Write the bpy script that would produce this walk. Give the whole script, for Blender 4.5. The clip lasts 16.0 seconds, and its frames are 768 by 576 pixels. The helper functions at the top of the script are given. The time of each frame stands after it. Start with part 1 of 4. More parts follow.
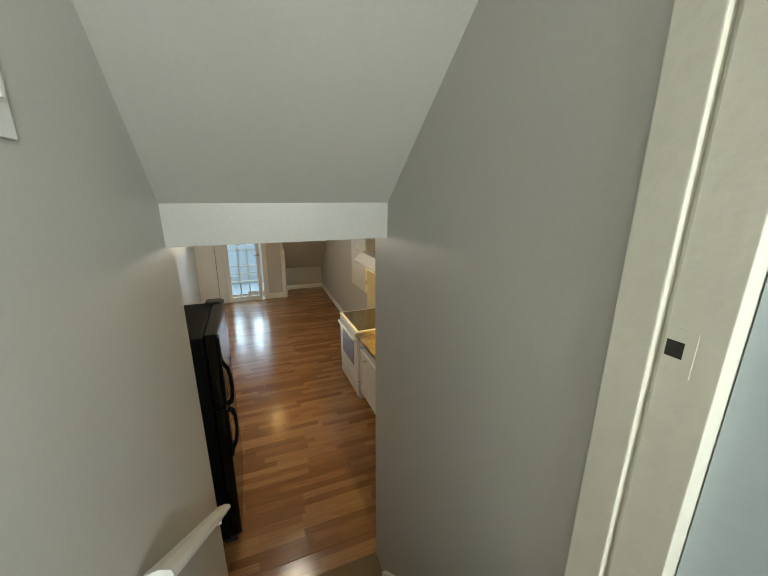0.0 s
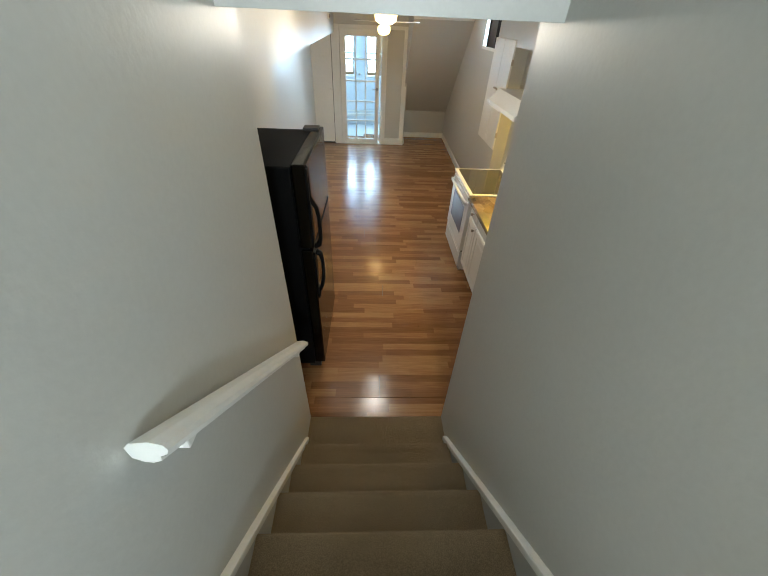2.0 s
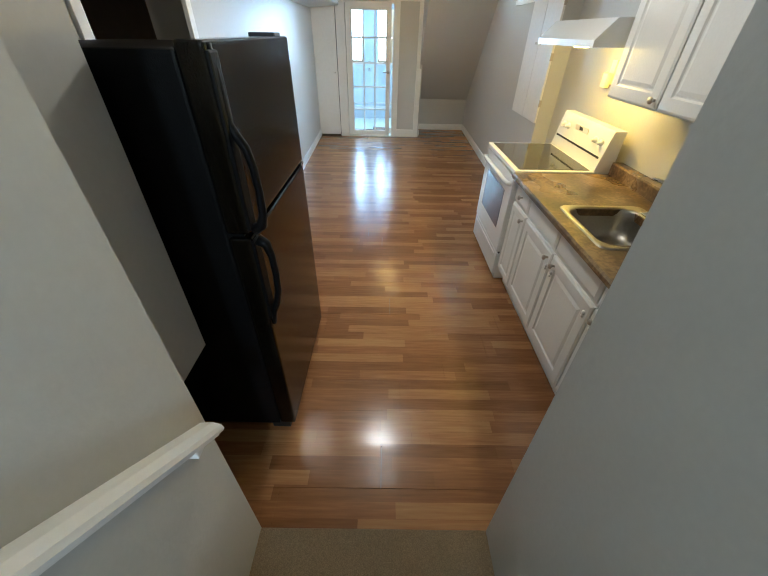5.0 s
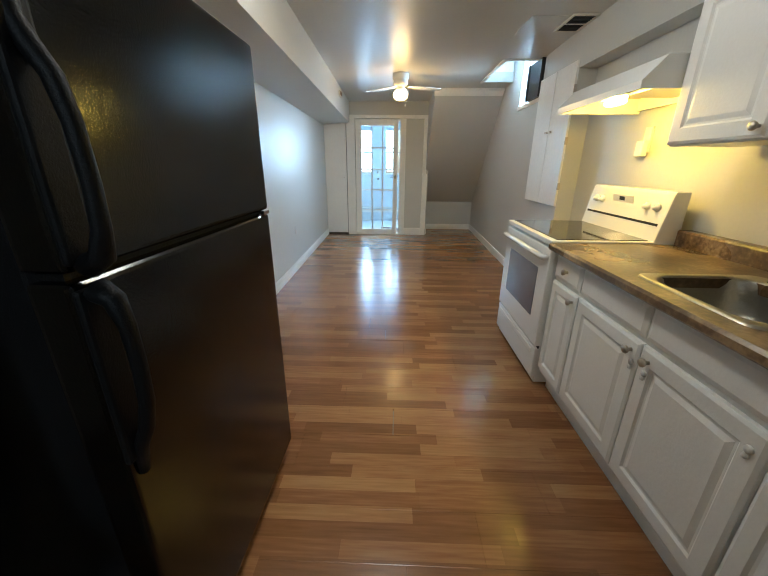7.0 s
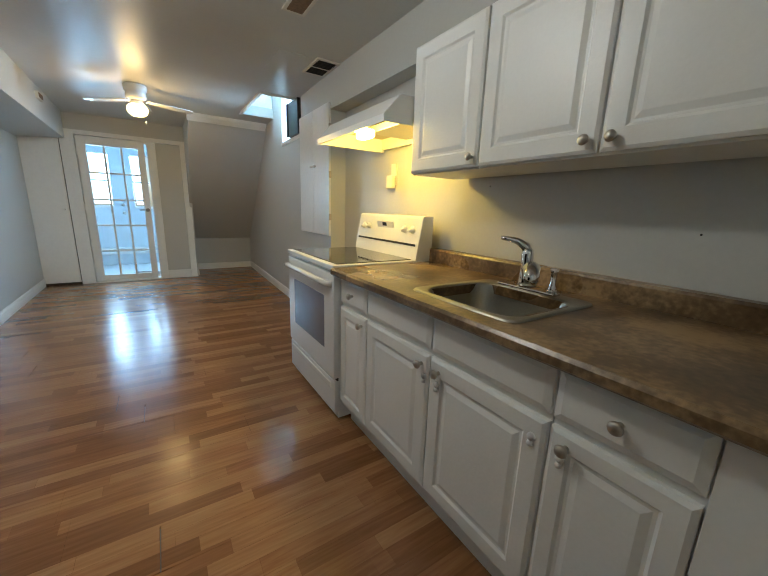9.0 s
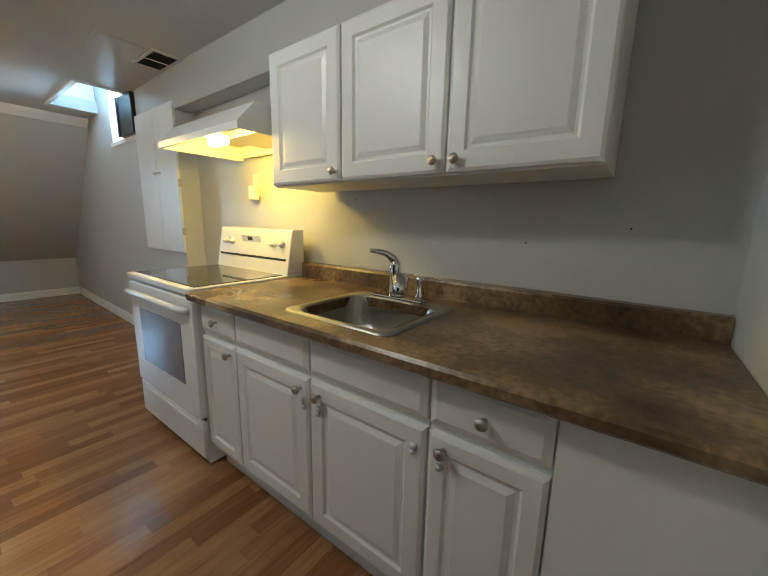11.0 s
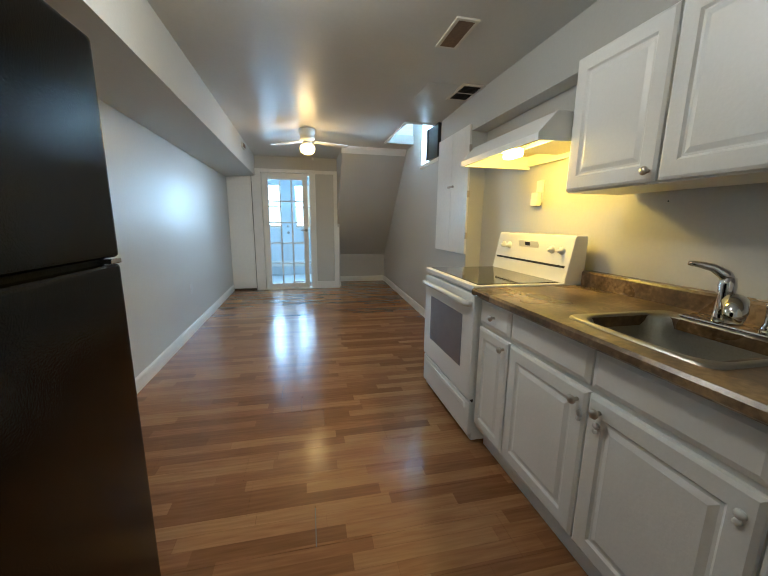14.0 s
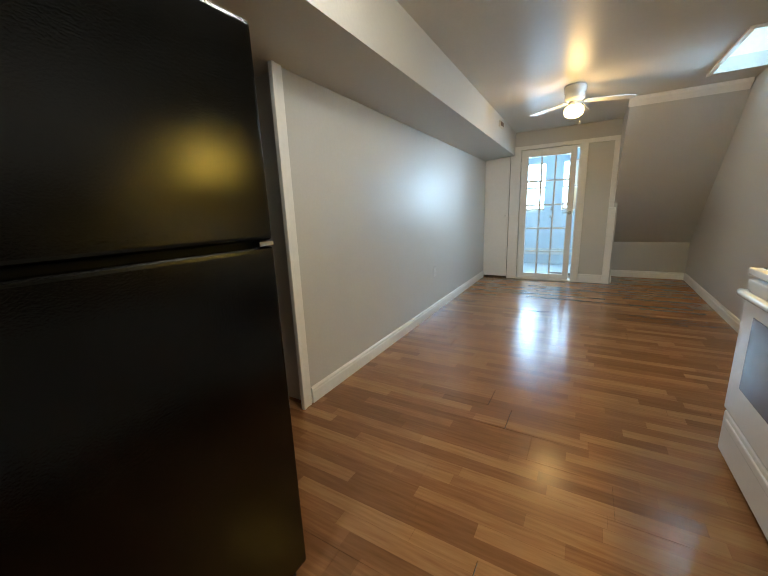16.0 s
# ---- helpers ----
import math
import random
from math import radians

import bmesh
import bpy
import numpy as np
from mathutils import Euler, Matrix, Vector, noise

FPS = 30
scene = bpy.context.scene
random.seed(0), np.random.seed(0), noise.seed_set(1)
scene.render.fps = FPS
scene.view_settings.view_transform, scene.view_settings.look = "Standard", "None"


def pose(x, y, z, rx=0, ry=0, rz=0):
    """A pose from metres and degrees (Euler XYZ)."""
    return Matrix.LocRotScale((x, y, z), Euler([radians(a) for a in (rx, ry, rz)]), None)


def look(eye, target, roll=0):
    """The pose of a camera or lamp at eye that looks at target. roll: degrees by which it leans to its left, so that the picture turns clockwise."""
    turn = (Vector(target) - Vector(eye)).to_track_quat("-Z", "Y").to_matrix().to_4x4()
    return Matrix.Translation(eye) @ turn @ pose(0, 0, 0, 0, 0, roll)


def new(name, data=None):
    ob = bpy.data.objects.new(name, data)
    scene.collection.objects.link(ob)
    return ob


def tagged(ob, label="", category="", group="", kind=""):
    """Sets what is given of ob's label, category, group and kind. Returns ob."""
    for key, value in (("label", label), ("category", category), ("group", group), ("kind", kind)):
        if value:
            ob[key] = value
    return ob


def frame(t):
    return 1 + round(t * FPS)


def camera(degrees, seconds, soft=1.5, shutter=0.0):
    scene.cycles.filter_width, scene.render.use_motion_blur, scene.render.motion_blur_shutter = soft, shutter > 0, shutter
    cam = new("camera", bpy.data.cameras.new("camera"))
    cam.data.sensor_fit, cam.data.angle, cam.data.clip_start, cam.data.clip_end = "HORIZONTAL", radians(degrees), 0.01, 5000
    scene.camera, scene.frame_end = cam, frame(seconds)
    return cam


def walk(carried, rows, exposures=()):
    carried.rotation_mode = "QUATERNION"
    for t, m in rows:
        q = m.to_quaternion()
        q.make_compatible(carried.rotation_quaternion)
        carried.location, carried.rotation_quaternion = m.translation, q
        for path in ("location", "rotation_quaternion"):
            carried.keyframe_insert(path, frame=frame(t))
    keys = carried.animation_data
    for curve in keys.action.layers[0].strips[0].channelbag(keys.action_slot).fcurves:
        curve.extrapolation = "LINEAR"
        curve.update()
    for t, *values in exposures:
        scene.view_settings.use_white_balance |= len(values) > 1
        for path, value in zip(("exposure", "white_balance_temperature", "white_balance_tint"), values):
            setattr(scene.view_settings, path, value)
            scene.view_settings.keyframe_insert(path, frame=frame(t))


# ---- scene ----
cam = camera(96.4, 16.0, soft=1.1)
PATH = [
    (0, (1.661, 1.28, 2.468), (2.386, 3.068, 1.942), 0.3),
    (0.5, (1.729, 1.349, 2.421), (2.146, 3.173, 1.714), 0.7),
    (1, (1.761, 1.419, 2.37), (2.012, 3.191, 1.477), 1.6),
    (1.5, (1.775, 1.499, 2.317), (1.919, 3.18, 1.243), 2.2),
    (2, (1.784, 1.671, 2.255), (1.873, 3.238, 1.017), 2.7),
    (2.5, (1.781, 1.907, 2.194), (1.851, 3.356, 0.818), 1.1),
    (3, (1.765, 2.059, 2.095), (1.816, 3.471, 0.679), 1.5),
    (3.5, (1.835, 2.171, 1.947), (1.834, 3.63, 0.58), 0.9),
    (4, (1.848, 2.27, 1.855), (1.857, 3.785, 0.55), 1.4),
    (4.2, (1.851, 2.329, 1.826), (1.856, 3.859, 0.539), 1.3),
    (6.3, (1.894, 2.794, 1.397), (1.916, 4.566, 0.469), 0.9),
    (6.5, (1.885, 2.882, 1.375), (1.905, 4.684, 0.508), 1.2),
    (7, (1.917, 3.0, 1.292), (1.861, 4.882, 0.617), 0.5),
    (7.5, (1.893, 3.146, 1.186), (1.944, 5.062, 0.614), 1.4),
    (8, (1.918, 3.233, 1.193), (2.348, 5.115, 0.668), 2.0),
    (8.5, (1.992, 3.246, 1.205), (2.773, 5.025, 0.731), 1.7),
    (9, (2.033, 3.245, 1.206), (3.099, 4.877, 0.76), 1.9),
    (9.5, (2.052, 3.252, 1.211), (3.346, 4.713, 0.774), 2.1),
    (9.7, (2.07, 3.262, 1.212), (3.424, 4.664, 0.765), 1.8),
    (10.75, (2.085, 3.27, 1.224), (3.672, 4.423, 0.838), 1.2),
    (11.8, (2.05, 3.25, 1.234), (3.492, 4.598, 0.911), 0.8),
    (12, (2.033, 3.256, 1.236), (3.42, 4.661, 0.913), 0.7),
    (12.5, (2.001, 3.253, 1.234), (3.213, 4.812, 0.912), 0.8),
    (13, (1.979, 3.247, 1.234), (2.971, 4.952, 0.902), 0.9),
    (13.5, (1.961, 3.247, 1.233), (2.689, 5.076, 0.883), 0.9),
    (14, (1.929, 3.248, 1.232), (2.355, 5.166, 0.858), 0.7),
    (14.5, (1.902, 3.253, 1.227), (1.996, 5.209, 0.822), -0.2),
    (15, (1.939, 3.317, 1.21), (1.689, 5.253, 0.775), -1.0),
    (15.5, (2.068, 3.466, 1.195), (1.489, 5.328, 0.75), -1.4),
    (16, (2.169, 3.616, 1.198), (1.172, 5.294, 0.766), -2.2),
]
EXPOSURES = [(0, -0.1, 7300, 8), (1.0, 0.12, 7200, 9), (1.5, 0.16, 6900, 8), (2.0, 0.33, 6400, 7), (2.5, 0.52, 6050, 7), (4.0, 0.55, 5700, 6), (6.5, 0.42, 5700, 5), (7.5, 0.18, 5800, 5), (9.0, 0.04, 5650, 4), (12.0, 0.2, 5600, 4), (14.0, 0.06, 5650, 4), (15.0, 0.12, 6100, 5), (16, 0.24, 6200, 6)]
walk(cam, [(t, look(eye, target, roll)) for t, eye, target, roll in PATH], EXPOSURES)

# ---------------------------------------------------------------- world and lights
world = bpy.data.worlds.new("world")
scene.world = world
world.use_nodes = True
wn = world.node_tree.nodes
sky = wn.new("ShaderNodeTexSky")
sky.sky_type, sky.sun_disc = "NISHITA", False
sky.sun_elevation, sky.sun_rotation = radians(38), radians(60)
world.node_tree.links.new(sky.outputs["Color"], wn["Background"].inputs["Color"])
wn["Background"].inputs["Strength"].default_value = 0.12


def area_lamp(name, m, sx, sy, watts, colour):
    data = bpy.data.lights.new(name, "AREA")
    data.shape, data.size, data.size_y = "RECTANGLE", sx, sy
    data.energy, data.color = watts, colour
    ob = new(name, data)
    ob.matrix_world = m
    return ob


def point_lamp(name, place, watts, colour, radius):
    data = bpy.data.lights.new(name, "POINT")
    data.energy, data.color, data.shadow_soft_size = watts, colour, radius
    ob = new(name, data)
    ob.location = place
    return ob


sun_data = bpy.data.lights.new("sun", "SUN")
sun_data.energy, sun_data.angle, sun_data.color = 1.2, radians(10), (1.0, 0.95, 0.88)
sun = new("sun", sun_data)
sun.matrix_world = look((0, 0, 10), (-4, -2.3, 6.4))

DAY = (0.52, 0.77, 1.0)
WARM = (1.0, 0.66, 0.27)
# daylight in the porch windows, in the small high window and from unseen openings of the upper landing
area_lamp("porch_daylight", look((1.03, 11.66, 1.58), (1.3, 9.8, 0.9)), 0.62, 0.93, 37, DAY)
area_lamp("porch_daylight", look((2.0, 11.66, 1.58), (1.85, 9.8, 0.9)), 0.62, 0.93, 37, DAY)
area_lamp("high_window_daylight", look((3.76, 7.6, 2.35), (2.8, 7.55, 2.3)), 0.5, 0.6, 62, DAY)
area_lamp("unseen_landing_daylight", look((2.1, -0.56, 2.85), (1.38, 2.4, 0.9)), 0.26, 0.5, 60, (0.8, 0.93, 1.0))
# second landing lamp is added from the west to brighten the door frame
area_lamp("unseen_landing_daylight", look((-0.16, 0.0, 2.7), (2.3, 1.3, 2.3)), 0.6, 0.9, 80, (0.95, 0.97, 0.95))
# added fill high over the landing; no bulb is known there
point_lamp("landing_fill", (1.85, 0.0, 3.6), 5, (1.0, 0.9, 0.72), 0.1)
# lamps of the room
point_lamp("fan_bulb", (1.958, 7.82, 2.06), 9, (1.0, 0.62, 0.22), 0.085)
point_lamp("hood_bulb", (3.075, 5.135, 1.595), 13.5, (1.0, 0.63, 0.07), 0.045)
point_lamp("ceiling_bulb", (1.88, 4.66, 2.21), 21, (1.0, 0.96, 0.88), 0.08)

# ---------------------------------------------------------------- materials


def material(name, colour, rough=0.6, metal=0.0, grain=0.06, scale=18.0, bump=0.02, stain=0.0, stain_scale=1.3, spec=0.5, rough_vary=0.06, per_piece=0.0):
    """Colour with fine grain, broad stains, uneven gloss and a little relief."""
    mat = bpy.data.materials.new(name)
    mat.use_nodes = True
    nt = mat.node_tree
    n, link = nt.nodes, nt.links.new
    bsdf = n["Principled BSDF"]
    co = n.new("ShaderNodeTexCoord")
    fine = n.new("ShaderNodeTexNoise")
    fine.inputs["Scale"].default_value, fine.inputs["Detail"].default_value = scale, 6
    broad = n.new("ShaderNodeTexNoise")
    broad.inputs["Scale"].default_value, broad.inputs["Detail"].default_value = stain_scale, 3
    link(co.outputs["Object"], fine.inputs["Vector"])
    link(co.outputs["Object"], broad.inputs["Vector"])

    def ramp(source, low, high):
        r = n.new("ShaderNodeMapRange")
        r.inputs["From Min"].default_value, r.inputs["From Max"].default_value = 0.3, 0.7
        r.inputs["To Min"].default_value, r.inputs["To Max"].default_value = low, high
        link(source, r.inputs["Value"])
        return r.outputs["Result"]

    value = n.new("ShaderNodeMath")
    value.operation = "MULTIPLY"
    link(ramp(fine.outputs["Fac"], 1 - grain, 1 + grain), value.inputs[0])
    link(ramp(broad.outputs["Fac"], 1 - stain, 1 + stain), value.inputs[1])
    out = value.outputs[0]
    if per_piece:
        info = n.new("ShaderNodeObjectInfo")
        r = n.new("ShaderNodeMapRange")
        r.inputs["To Min"].default_value, r.inputs["To Max"].default_value = 1 - per_piece, 1 + per_piece
        link(info.outputs["Random"], r.inputs["Value"])
        more = n.new("ShaderNodeMath")
        more.operation = "MULTIPLY"
        link(out, more.inputs[0])
        link(r.outputs["Result"], more.inputs[1])
        out = more.outputs[0]
    mul = n.new("ShaderNodeMix")
    mul.data_type, mul.blend_type = "RGBA", "MULTIPLY"
    mul.inputs[0].default_value = 1.0
    mul.inputs[6].default_value = (*colour, 1)
    link(out, mul.inputs[7])
    link(mul.outputs[2], bsdf.inputs["Base Color"])
    link(ramp(broad.outputs["Fac"], max(0.02, rough - rough_vary), min(1, rough + rough_vary)), bsdf.inputs["Roughness"])
    bsdf.inputs["Metallic"].default_value = metal
    bsdf.inputs["Specular IOR Level"].default_value = spec
    if bump:
        b = n.new("ShaderNodeBump")
        b.inputs["Strength"].default_value, b.inputs["Distance"].default_value = 1.0, bump * 0.05
        link(fine.outputs["Fac"], b.inputs["Height"])
        link(b.outputs["Normal"], bsdf.inputs["Normal"])
    return mat


def emitter(name, colour, strength):
    mat = bpy.data.materials.new(name)
    mat.use_nodes = True
    bsdf = mat.node_tree.nodes["Principled BSDF"]
    bsdf.inputs["Base Color"].default_value = (0.9, 0.9, 0.88, 1)
    bsdf.inputs["Emission Color"].default_value = (*colour, 1)
    bsdf.inputs["Emission Strength"].default_value = strength
    return mat


WALL = material("grey_wall_paint", (0.52, 0.515, 0.485), 0.42, grain=0.02, scale=60, bump=0.012, stain=0.03, stain_scale=1.1)
CEIL = material("ceiling_gloss_paint", (0.54, 0.53, 0.495), 0.35, grain=0.02, scale=45, bump=0.006, stain=0.04, stain_scale=1.6, rough_vary=0.05, spec=0.3)
WHITE = material("white_trim_paint", (0.78, 0.775, 0.74), 0.38, grain=0.025, scale=30, bump=0.03, stain=0.04, stain_scale=2.5)
CAB = material("white_cabinet_foil", (0.77, 0.765, 0.735), 0.36, grain=0.012, scale=80, bump=0.01, stain=0.02, stain_scale=2)
ENAMEL = material("white_enamel", (0.78, 0.78, 0.76), 0.2, grain=0.01, scale=40, bump=0.004, stain=0.02)
DOORWHITE = material("white_door_paint", (0.80, 0.79, 0.75), 0.4, grain=0.02, scale=30, bump=0.03, stain=0.03)
BLACK = material("black_plastic", (0.012, 0.012, 0.013), 0.35, grain=0.2, scale=40, bump=0.02)
BLACKSIDE = material("black_fridge_cabinet", (0.003, 0.003, 0.0032), 0.5, grain=0.2, scale=300, bump=0.02, spec=0.09)
GLASSTOP = material("black_ceramic_glass", (0.045, 0.043, 0.038), 0.07, grain=0.05, scale=20, bump=0.0, rough_vary=0.02)
OVENGLASS = material("oven_window_glass", (0.16, 0.17, 0.21), 0.12, grain=0.1, scale=6, bump=0.0)
NICKEL = material("brushed_nickel", (0.5, 0.46, 0.4), 0.42, metal=1.0, grain=0.05, scale=90, bump=0.01)
CHROME = material("chrome", (0.72, 0.72, 0.72), 0.07, metal=1.0, grain=0.02, scale=30, bump=0.0, rough_vary=0.03)
STEEL = material("brushed_stainless_steel", (0.4, 0.385, 0.34), 0.36, metal=1.0, grain=0.05, scale=120, bump=0.02, stain=0.06)
CARPET = material("brown_cut_pile_carpet", (0.44, 0.335, 0.21), 0.95, grain=0.32, scale=320, bump=0.5, stain=0.1, stain_scale=3, spec=0.1)
# near-black for grilles and seams; also stands in for shade in gaps and holes
DARK = material("dark_grille_and_gap_shade", (0.03, 0.027, 0.024), 0.7, grain=0.2, scale=60)
BROWN = material("brown_grille", (0.17, 0.10, 0.05), 0.6, grain=0.2, scale=60)
VENTFRAME = material("vent_frame_paint", (0.62, 0.58, 0.5), 0.5, grain=0.04, scale=40, stain=0.08)
PORCH = material("porch_paint", (0.62, 0.68, 0.72), 0.6, grain=0.03, scale=30, stain=0.05)
PORCHFLOOR = material("porch_floor_paint", (0.5, 0.52, 0.53), 0.5, grain=0.05, scale=30, stain=0.1)
# dark colour holds the shade of the room behind the doorway; also the screed
SHADOWROOM = material("dark_screed_and_room_shade", (0.2, 0.17, 0.14), 0.8, grain=0.05, scale=20, stain=0.1)
CREAM = material("cream_frame_paint", (0.74, 0.72, 0.64), 0.42, grain=0.025, scale=30, bump=0.04, stain=0.05, stain_scale=2.5)
LEAF = material("blue_grey_door_paint", (0.45, 0.53, 0.58), 0.45, grain=0.02, scale=30, bump=0.02, stain=0.04)
# hood pan enamel, coloured dark amber to hold down the lamp's glare
PAN = material("dimmed_hood_enamel", (0.42, 0.33, 0.16), 0.35, grain=0.05, scale=25, bump=0.01, stain=0.12, stain_scale=6)
CLEAR = material("clear_child_lock_plastic", (0.72, 0.72, 0.70), 0.25, grain=0.02, scale=40)
BULBGLASS = emitter("lit_frosted_glass", (1.0, 0.6, 0.17), 13.0)
HOODGLASS = emitter("lit_hood_lens", (1.0, 0.62, 0.2), 34.0)


def fridge_material():
    mat = material("black_pebbled_enamel", (0.0008, 0.0008, 0.0007), 0.1, grain=0.1, scale=50, bump=0.0, stain=0.1, spec=0.3, rough_vary=0.03)
    n, link = mat.node_tree.nodes, mat.node_tree.links.new
    co, tex, b = n.new("ShaderNodeTexCoord"), n.new("ShaderNodeTexNoise"), n.new("ShaderNodeBump")
    tex.inputs["Scale"].default_value, tex.inputs["Detail"].default_value = 230, 2
    b.inputs["Strength"].default_value, b.inputs["Distance"].default_value = 1.0, 0.00042
    link(co.outputs["Object"], tex.inputs["Vector"])
    link(tex.outputs["Fac"], b.inputs["Height"])
    link(b.outputs["Normal"], n["Principled BSDF"].inputs["Normal"])
    return mat


def laminate_material():
    """Wood-print laminate: strips 67 mm wide that run across the room, each with its own tone and grain."""
    mat = bpy.data.materials.new("laminate_floor")
    mat.use_nodes = True
    n, link = mat.node_tree.nodes, mat.node_tree.links.new
    bsdf = n["Principled BSDF"]
    geo = n.new("ShaderNodeNewGeometry")
    brick = n.new("ShaderNodeTexBrick")
    brick.offset, brick.offset_frequency, brick.squash = 0.37, 2, 1.0
    for key, value in (("Scale", 1.0), ("Mortar Size", 0.0006), ("Mortar Smooth", 0.2), ("Brick Width", 0.58), ("Row Height", 0.0667), ("Bias", 0.0)):
        brick.inputs[key].default_value = value
    brick.inputs["Color1"].default_value = (0, 0, 0, 1)
    brick.inputs["Color2"].default_value = (1, 1, 1, 1)
    brick.inputs["Mortar"].default_value = (0.1, 0.1, 0.1, 1)
    # each row of strips is shifted by its own amount
    sep = n.new("ShaderNodeSeparateXYZ")
    link(geo.outputs["Position"], sep.inputs["Vector"])
    row = n.new("ShaderNodeMath")
    row.operation = "DIVIDE"
    row.inputs[1].default_value = 0.0667
    link(sep.outputs["Y"], row.inputs[0])
    fl = n.new("ShaderNodeMath")
    fl.operation = "FLOOR"
    link(row.outputs[0], fl.inputs[0])
    rnd = n.new("ShaderNodeTexWhiteNoise")
    rnd.noise_dimensions = "1D"
    link(fl.outputs[0], rnd.inputs["W"])
    addx = n.new("ShaderNodeMath")
    link(sep.outputs["X"], addx.inputs[0])
    link(rnd.outputs["Value"], addx.inputs[1])
    com = n.new("ShaderNodeCombineXYZ")
    link(addx.outputs[0], com.inputs["X"])
    link(sep.outputs["Y"], com.inputs["Y"])
    link(com.outputs["Vector"], brick.inputs["Vector"])
    # wood grain, drawn out along the strip
    stretch = n.new("ShaderNodeMapping")
    stretch.inputs["Scale"].default_value = (5.0, 70.0, 1.0)
    link(com.outputs["Vector"], stretch.inputs["Vector"])
    grain = n.new("ShaderNodeTexNoise")
    grain.inputs["Scale"].default_value, grain.inputs["Detail"].default_value = 1.0, 7
    grain.inputs["Distortion"].default_value = 0.08
    link(stretch.outputs["Vector"], grain.inputs["Vector"])
    tone = n.new("ShaderNodeMath")
    tone.operation = "MULTIPLY_ADD"
    tone.inputs[1].default_value = 0.46
    link(brick.outputs["Color"], tone.inputs[0])
    g2 = n.new("ShaderNodeMath")
    g2.operation = "MULTIPLY"
    g2.inputs[1].default_value = 0.62
    link(grain.outputs["Fac"], g2.inputs[0])
    link(g2.outputs[0], tone.inputs[2])
    ramp = n.new("ShaderNodeValToRGB")
    ramp.color_ramp.elements[0].position, ramp.color_ramp.elements[0].color = 0.15, (0.15, 0.062, 0.024, 1)
    ramp.color_ramp.elements[1].position, ramp.color_ramp.elements[1].color = 0.95, (0.43, 0.232, 0.1, 1)
    mid = ramp.color_ramp.elements.new(0.5)
    mid.color = (0.255, 0.114, 0.044, 1)
    link(tone.outputs[0], ramp.inputs["Fac"])
    link(ramp.outputs["Color"], bsdf.inputs["Base Color"])
    dirt = n.new("ShaderNodeTexNoise")
    dirt.inputs["Scale"].default_value, dirt.inputs["Detail"].default_value = 1.7, 5
    link(geo.outputs["Position"], dirt.inputs["Vector"])
    rr = n.new("ShaderNodeMapRange")
    rr.inputs["From Min"].default_value, rr.inputs["From Max"].default_value = 0.3, 0.7
    rr.inputs["To Min"].default_value, rr.inputs["To Max"].default_value = 0.16, 0.24
    link(dirt.outputs["Fac"], rr.inputs["Value"])
    link(rr.outputs["Result"], bsdf.inputs["Roughness"])
    bsdf.inputs["Specular IOR Level"].default_value = 0.5
    return mat


def counter_material():
    """Mottled brown stone-print laminate."""
    mat = material("brown_stone_laminate", (0.2, 0.14, 0.085), 0.3, bump=0.0)
    n, link = mat.node_tree.nodes, mat.node_tree.links.new
    bsdf = n["Principled BSDF"]
    co = n.new("ShaderNodeTexCoord")
    big, small = n.new("ShaderNodeTexNoise"), n.new("ShaderNodeTexNoise")
    big.inputs["Scale"].default_value, big.inputs["Detail"].default_value, big.inputs["Roughness"].default_value = 3.6, 7, 0.56
    small.inputs["Scale"].default_value, small.inputs["Detail"].default_value = 55, 4
    mixer = n.new("ShaderNodeMath")
    mixer.operation = "MULTIPLY_ADD"
    mixer.inputs[1].default_value = 0.3
    ramp = n.new("ShaderNodeValToRGB")
    ramp.color_ramp.elements[0].position, ramp.color_ramp.elements[0].color = 0.47, (0.032, 0.019, 0.009, 1)
    ramp.color_ramp.elements[1].position, ramp.color_ramp.elements[1].color = 0.8, (0.33, 0.225, 0.115, 1)
    mid = ramp.color_ramp.elements.new(0.66)
    mid.color = (0.135, 0.086, 0.043, 1)
    link(co.outputs["Object"], big.inputs["Vector"])
    link(co.outputs["Object"], small.inputs["Vector"])
    link(small.outputs["Fac"], mixer.inputs[0])
    link(big.outputs["Fac"], mixer.inputs[2])
    link(mixer.outputs[0], ramp.inputs["Fac"])
    link(ramp.outputs["Color"], bsdf.inputs["Base Color"])
    return mat


def glass_material():
    mat = bpy.data.materials.new("window_glass")
    mat.use_nodes = True
    bsdf = mat.node_tree.nodes["Principled BSDF"]
    bsdf.inputs["Base Color"].default_value = (0.95, 0.98, 0.99, 1)
    bsdf.inputs["Transmission Weight"].default_value = 1.0
    bsdf.inputs["Roughness"].default_value = 0.02
    bsdf.inputs["IOR"].default_value = 1.02
    return mat


FRIDGE = fridge_material()
FLOOR = laminate_material()
COUNTER = counter_material()
GLASS = glass_material()

# ---------------------------------------------------------------- builders


def add_box(bm, x0, x1, y0, y1, z0, z1):
    m = Matrix.Translation(((x0 + x1) / 2, (y0 + y1) / 2, (z0 + z1) / 2)) @ Matrix.Diagonal((x1 - x0, y1 - y0, z1 - z0, 1))
    return bmesh.ops.create_cube(bm, size=1.0, matrix=m)["verts"]


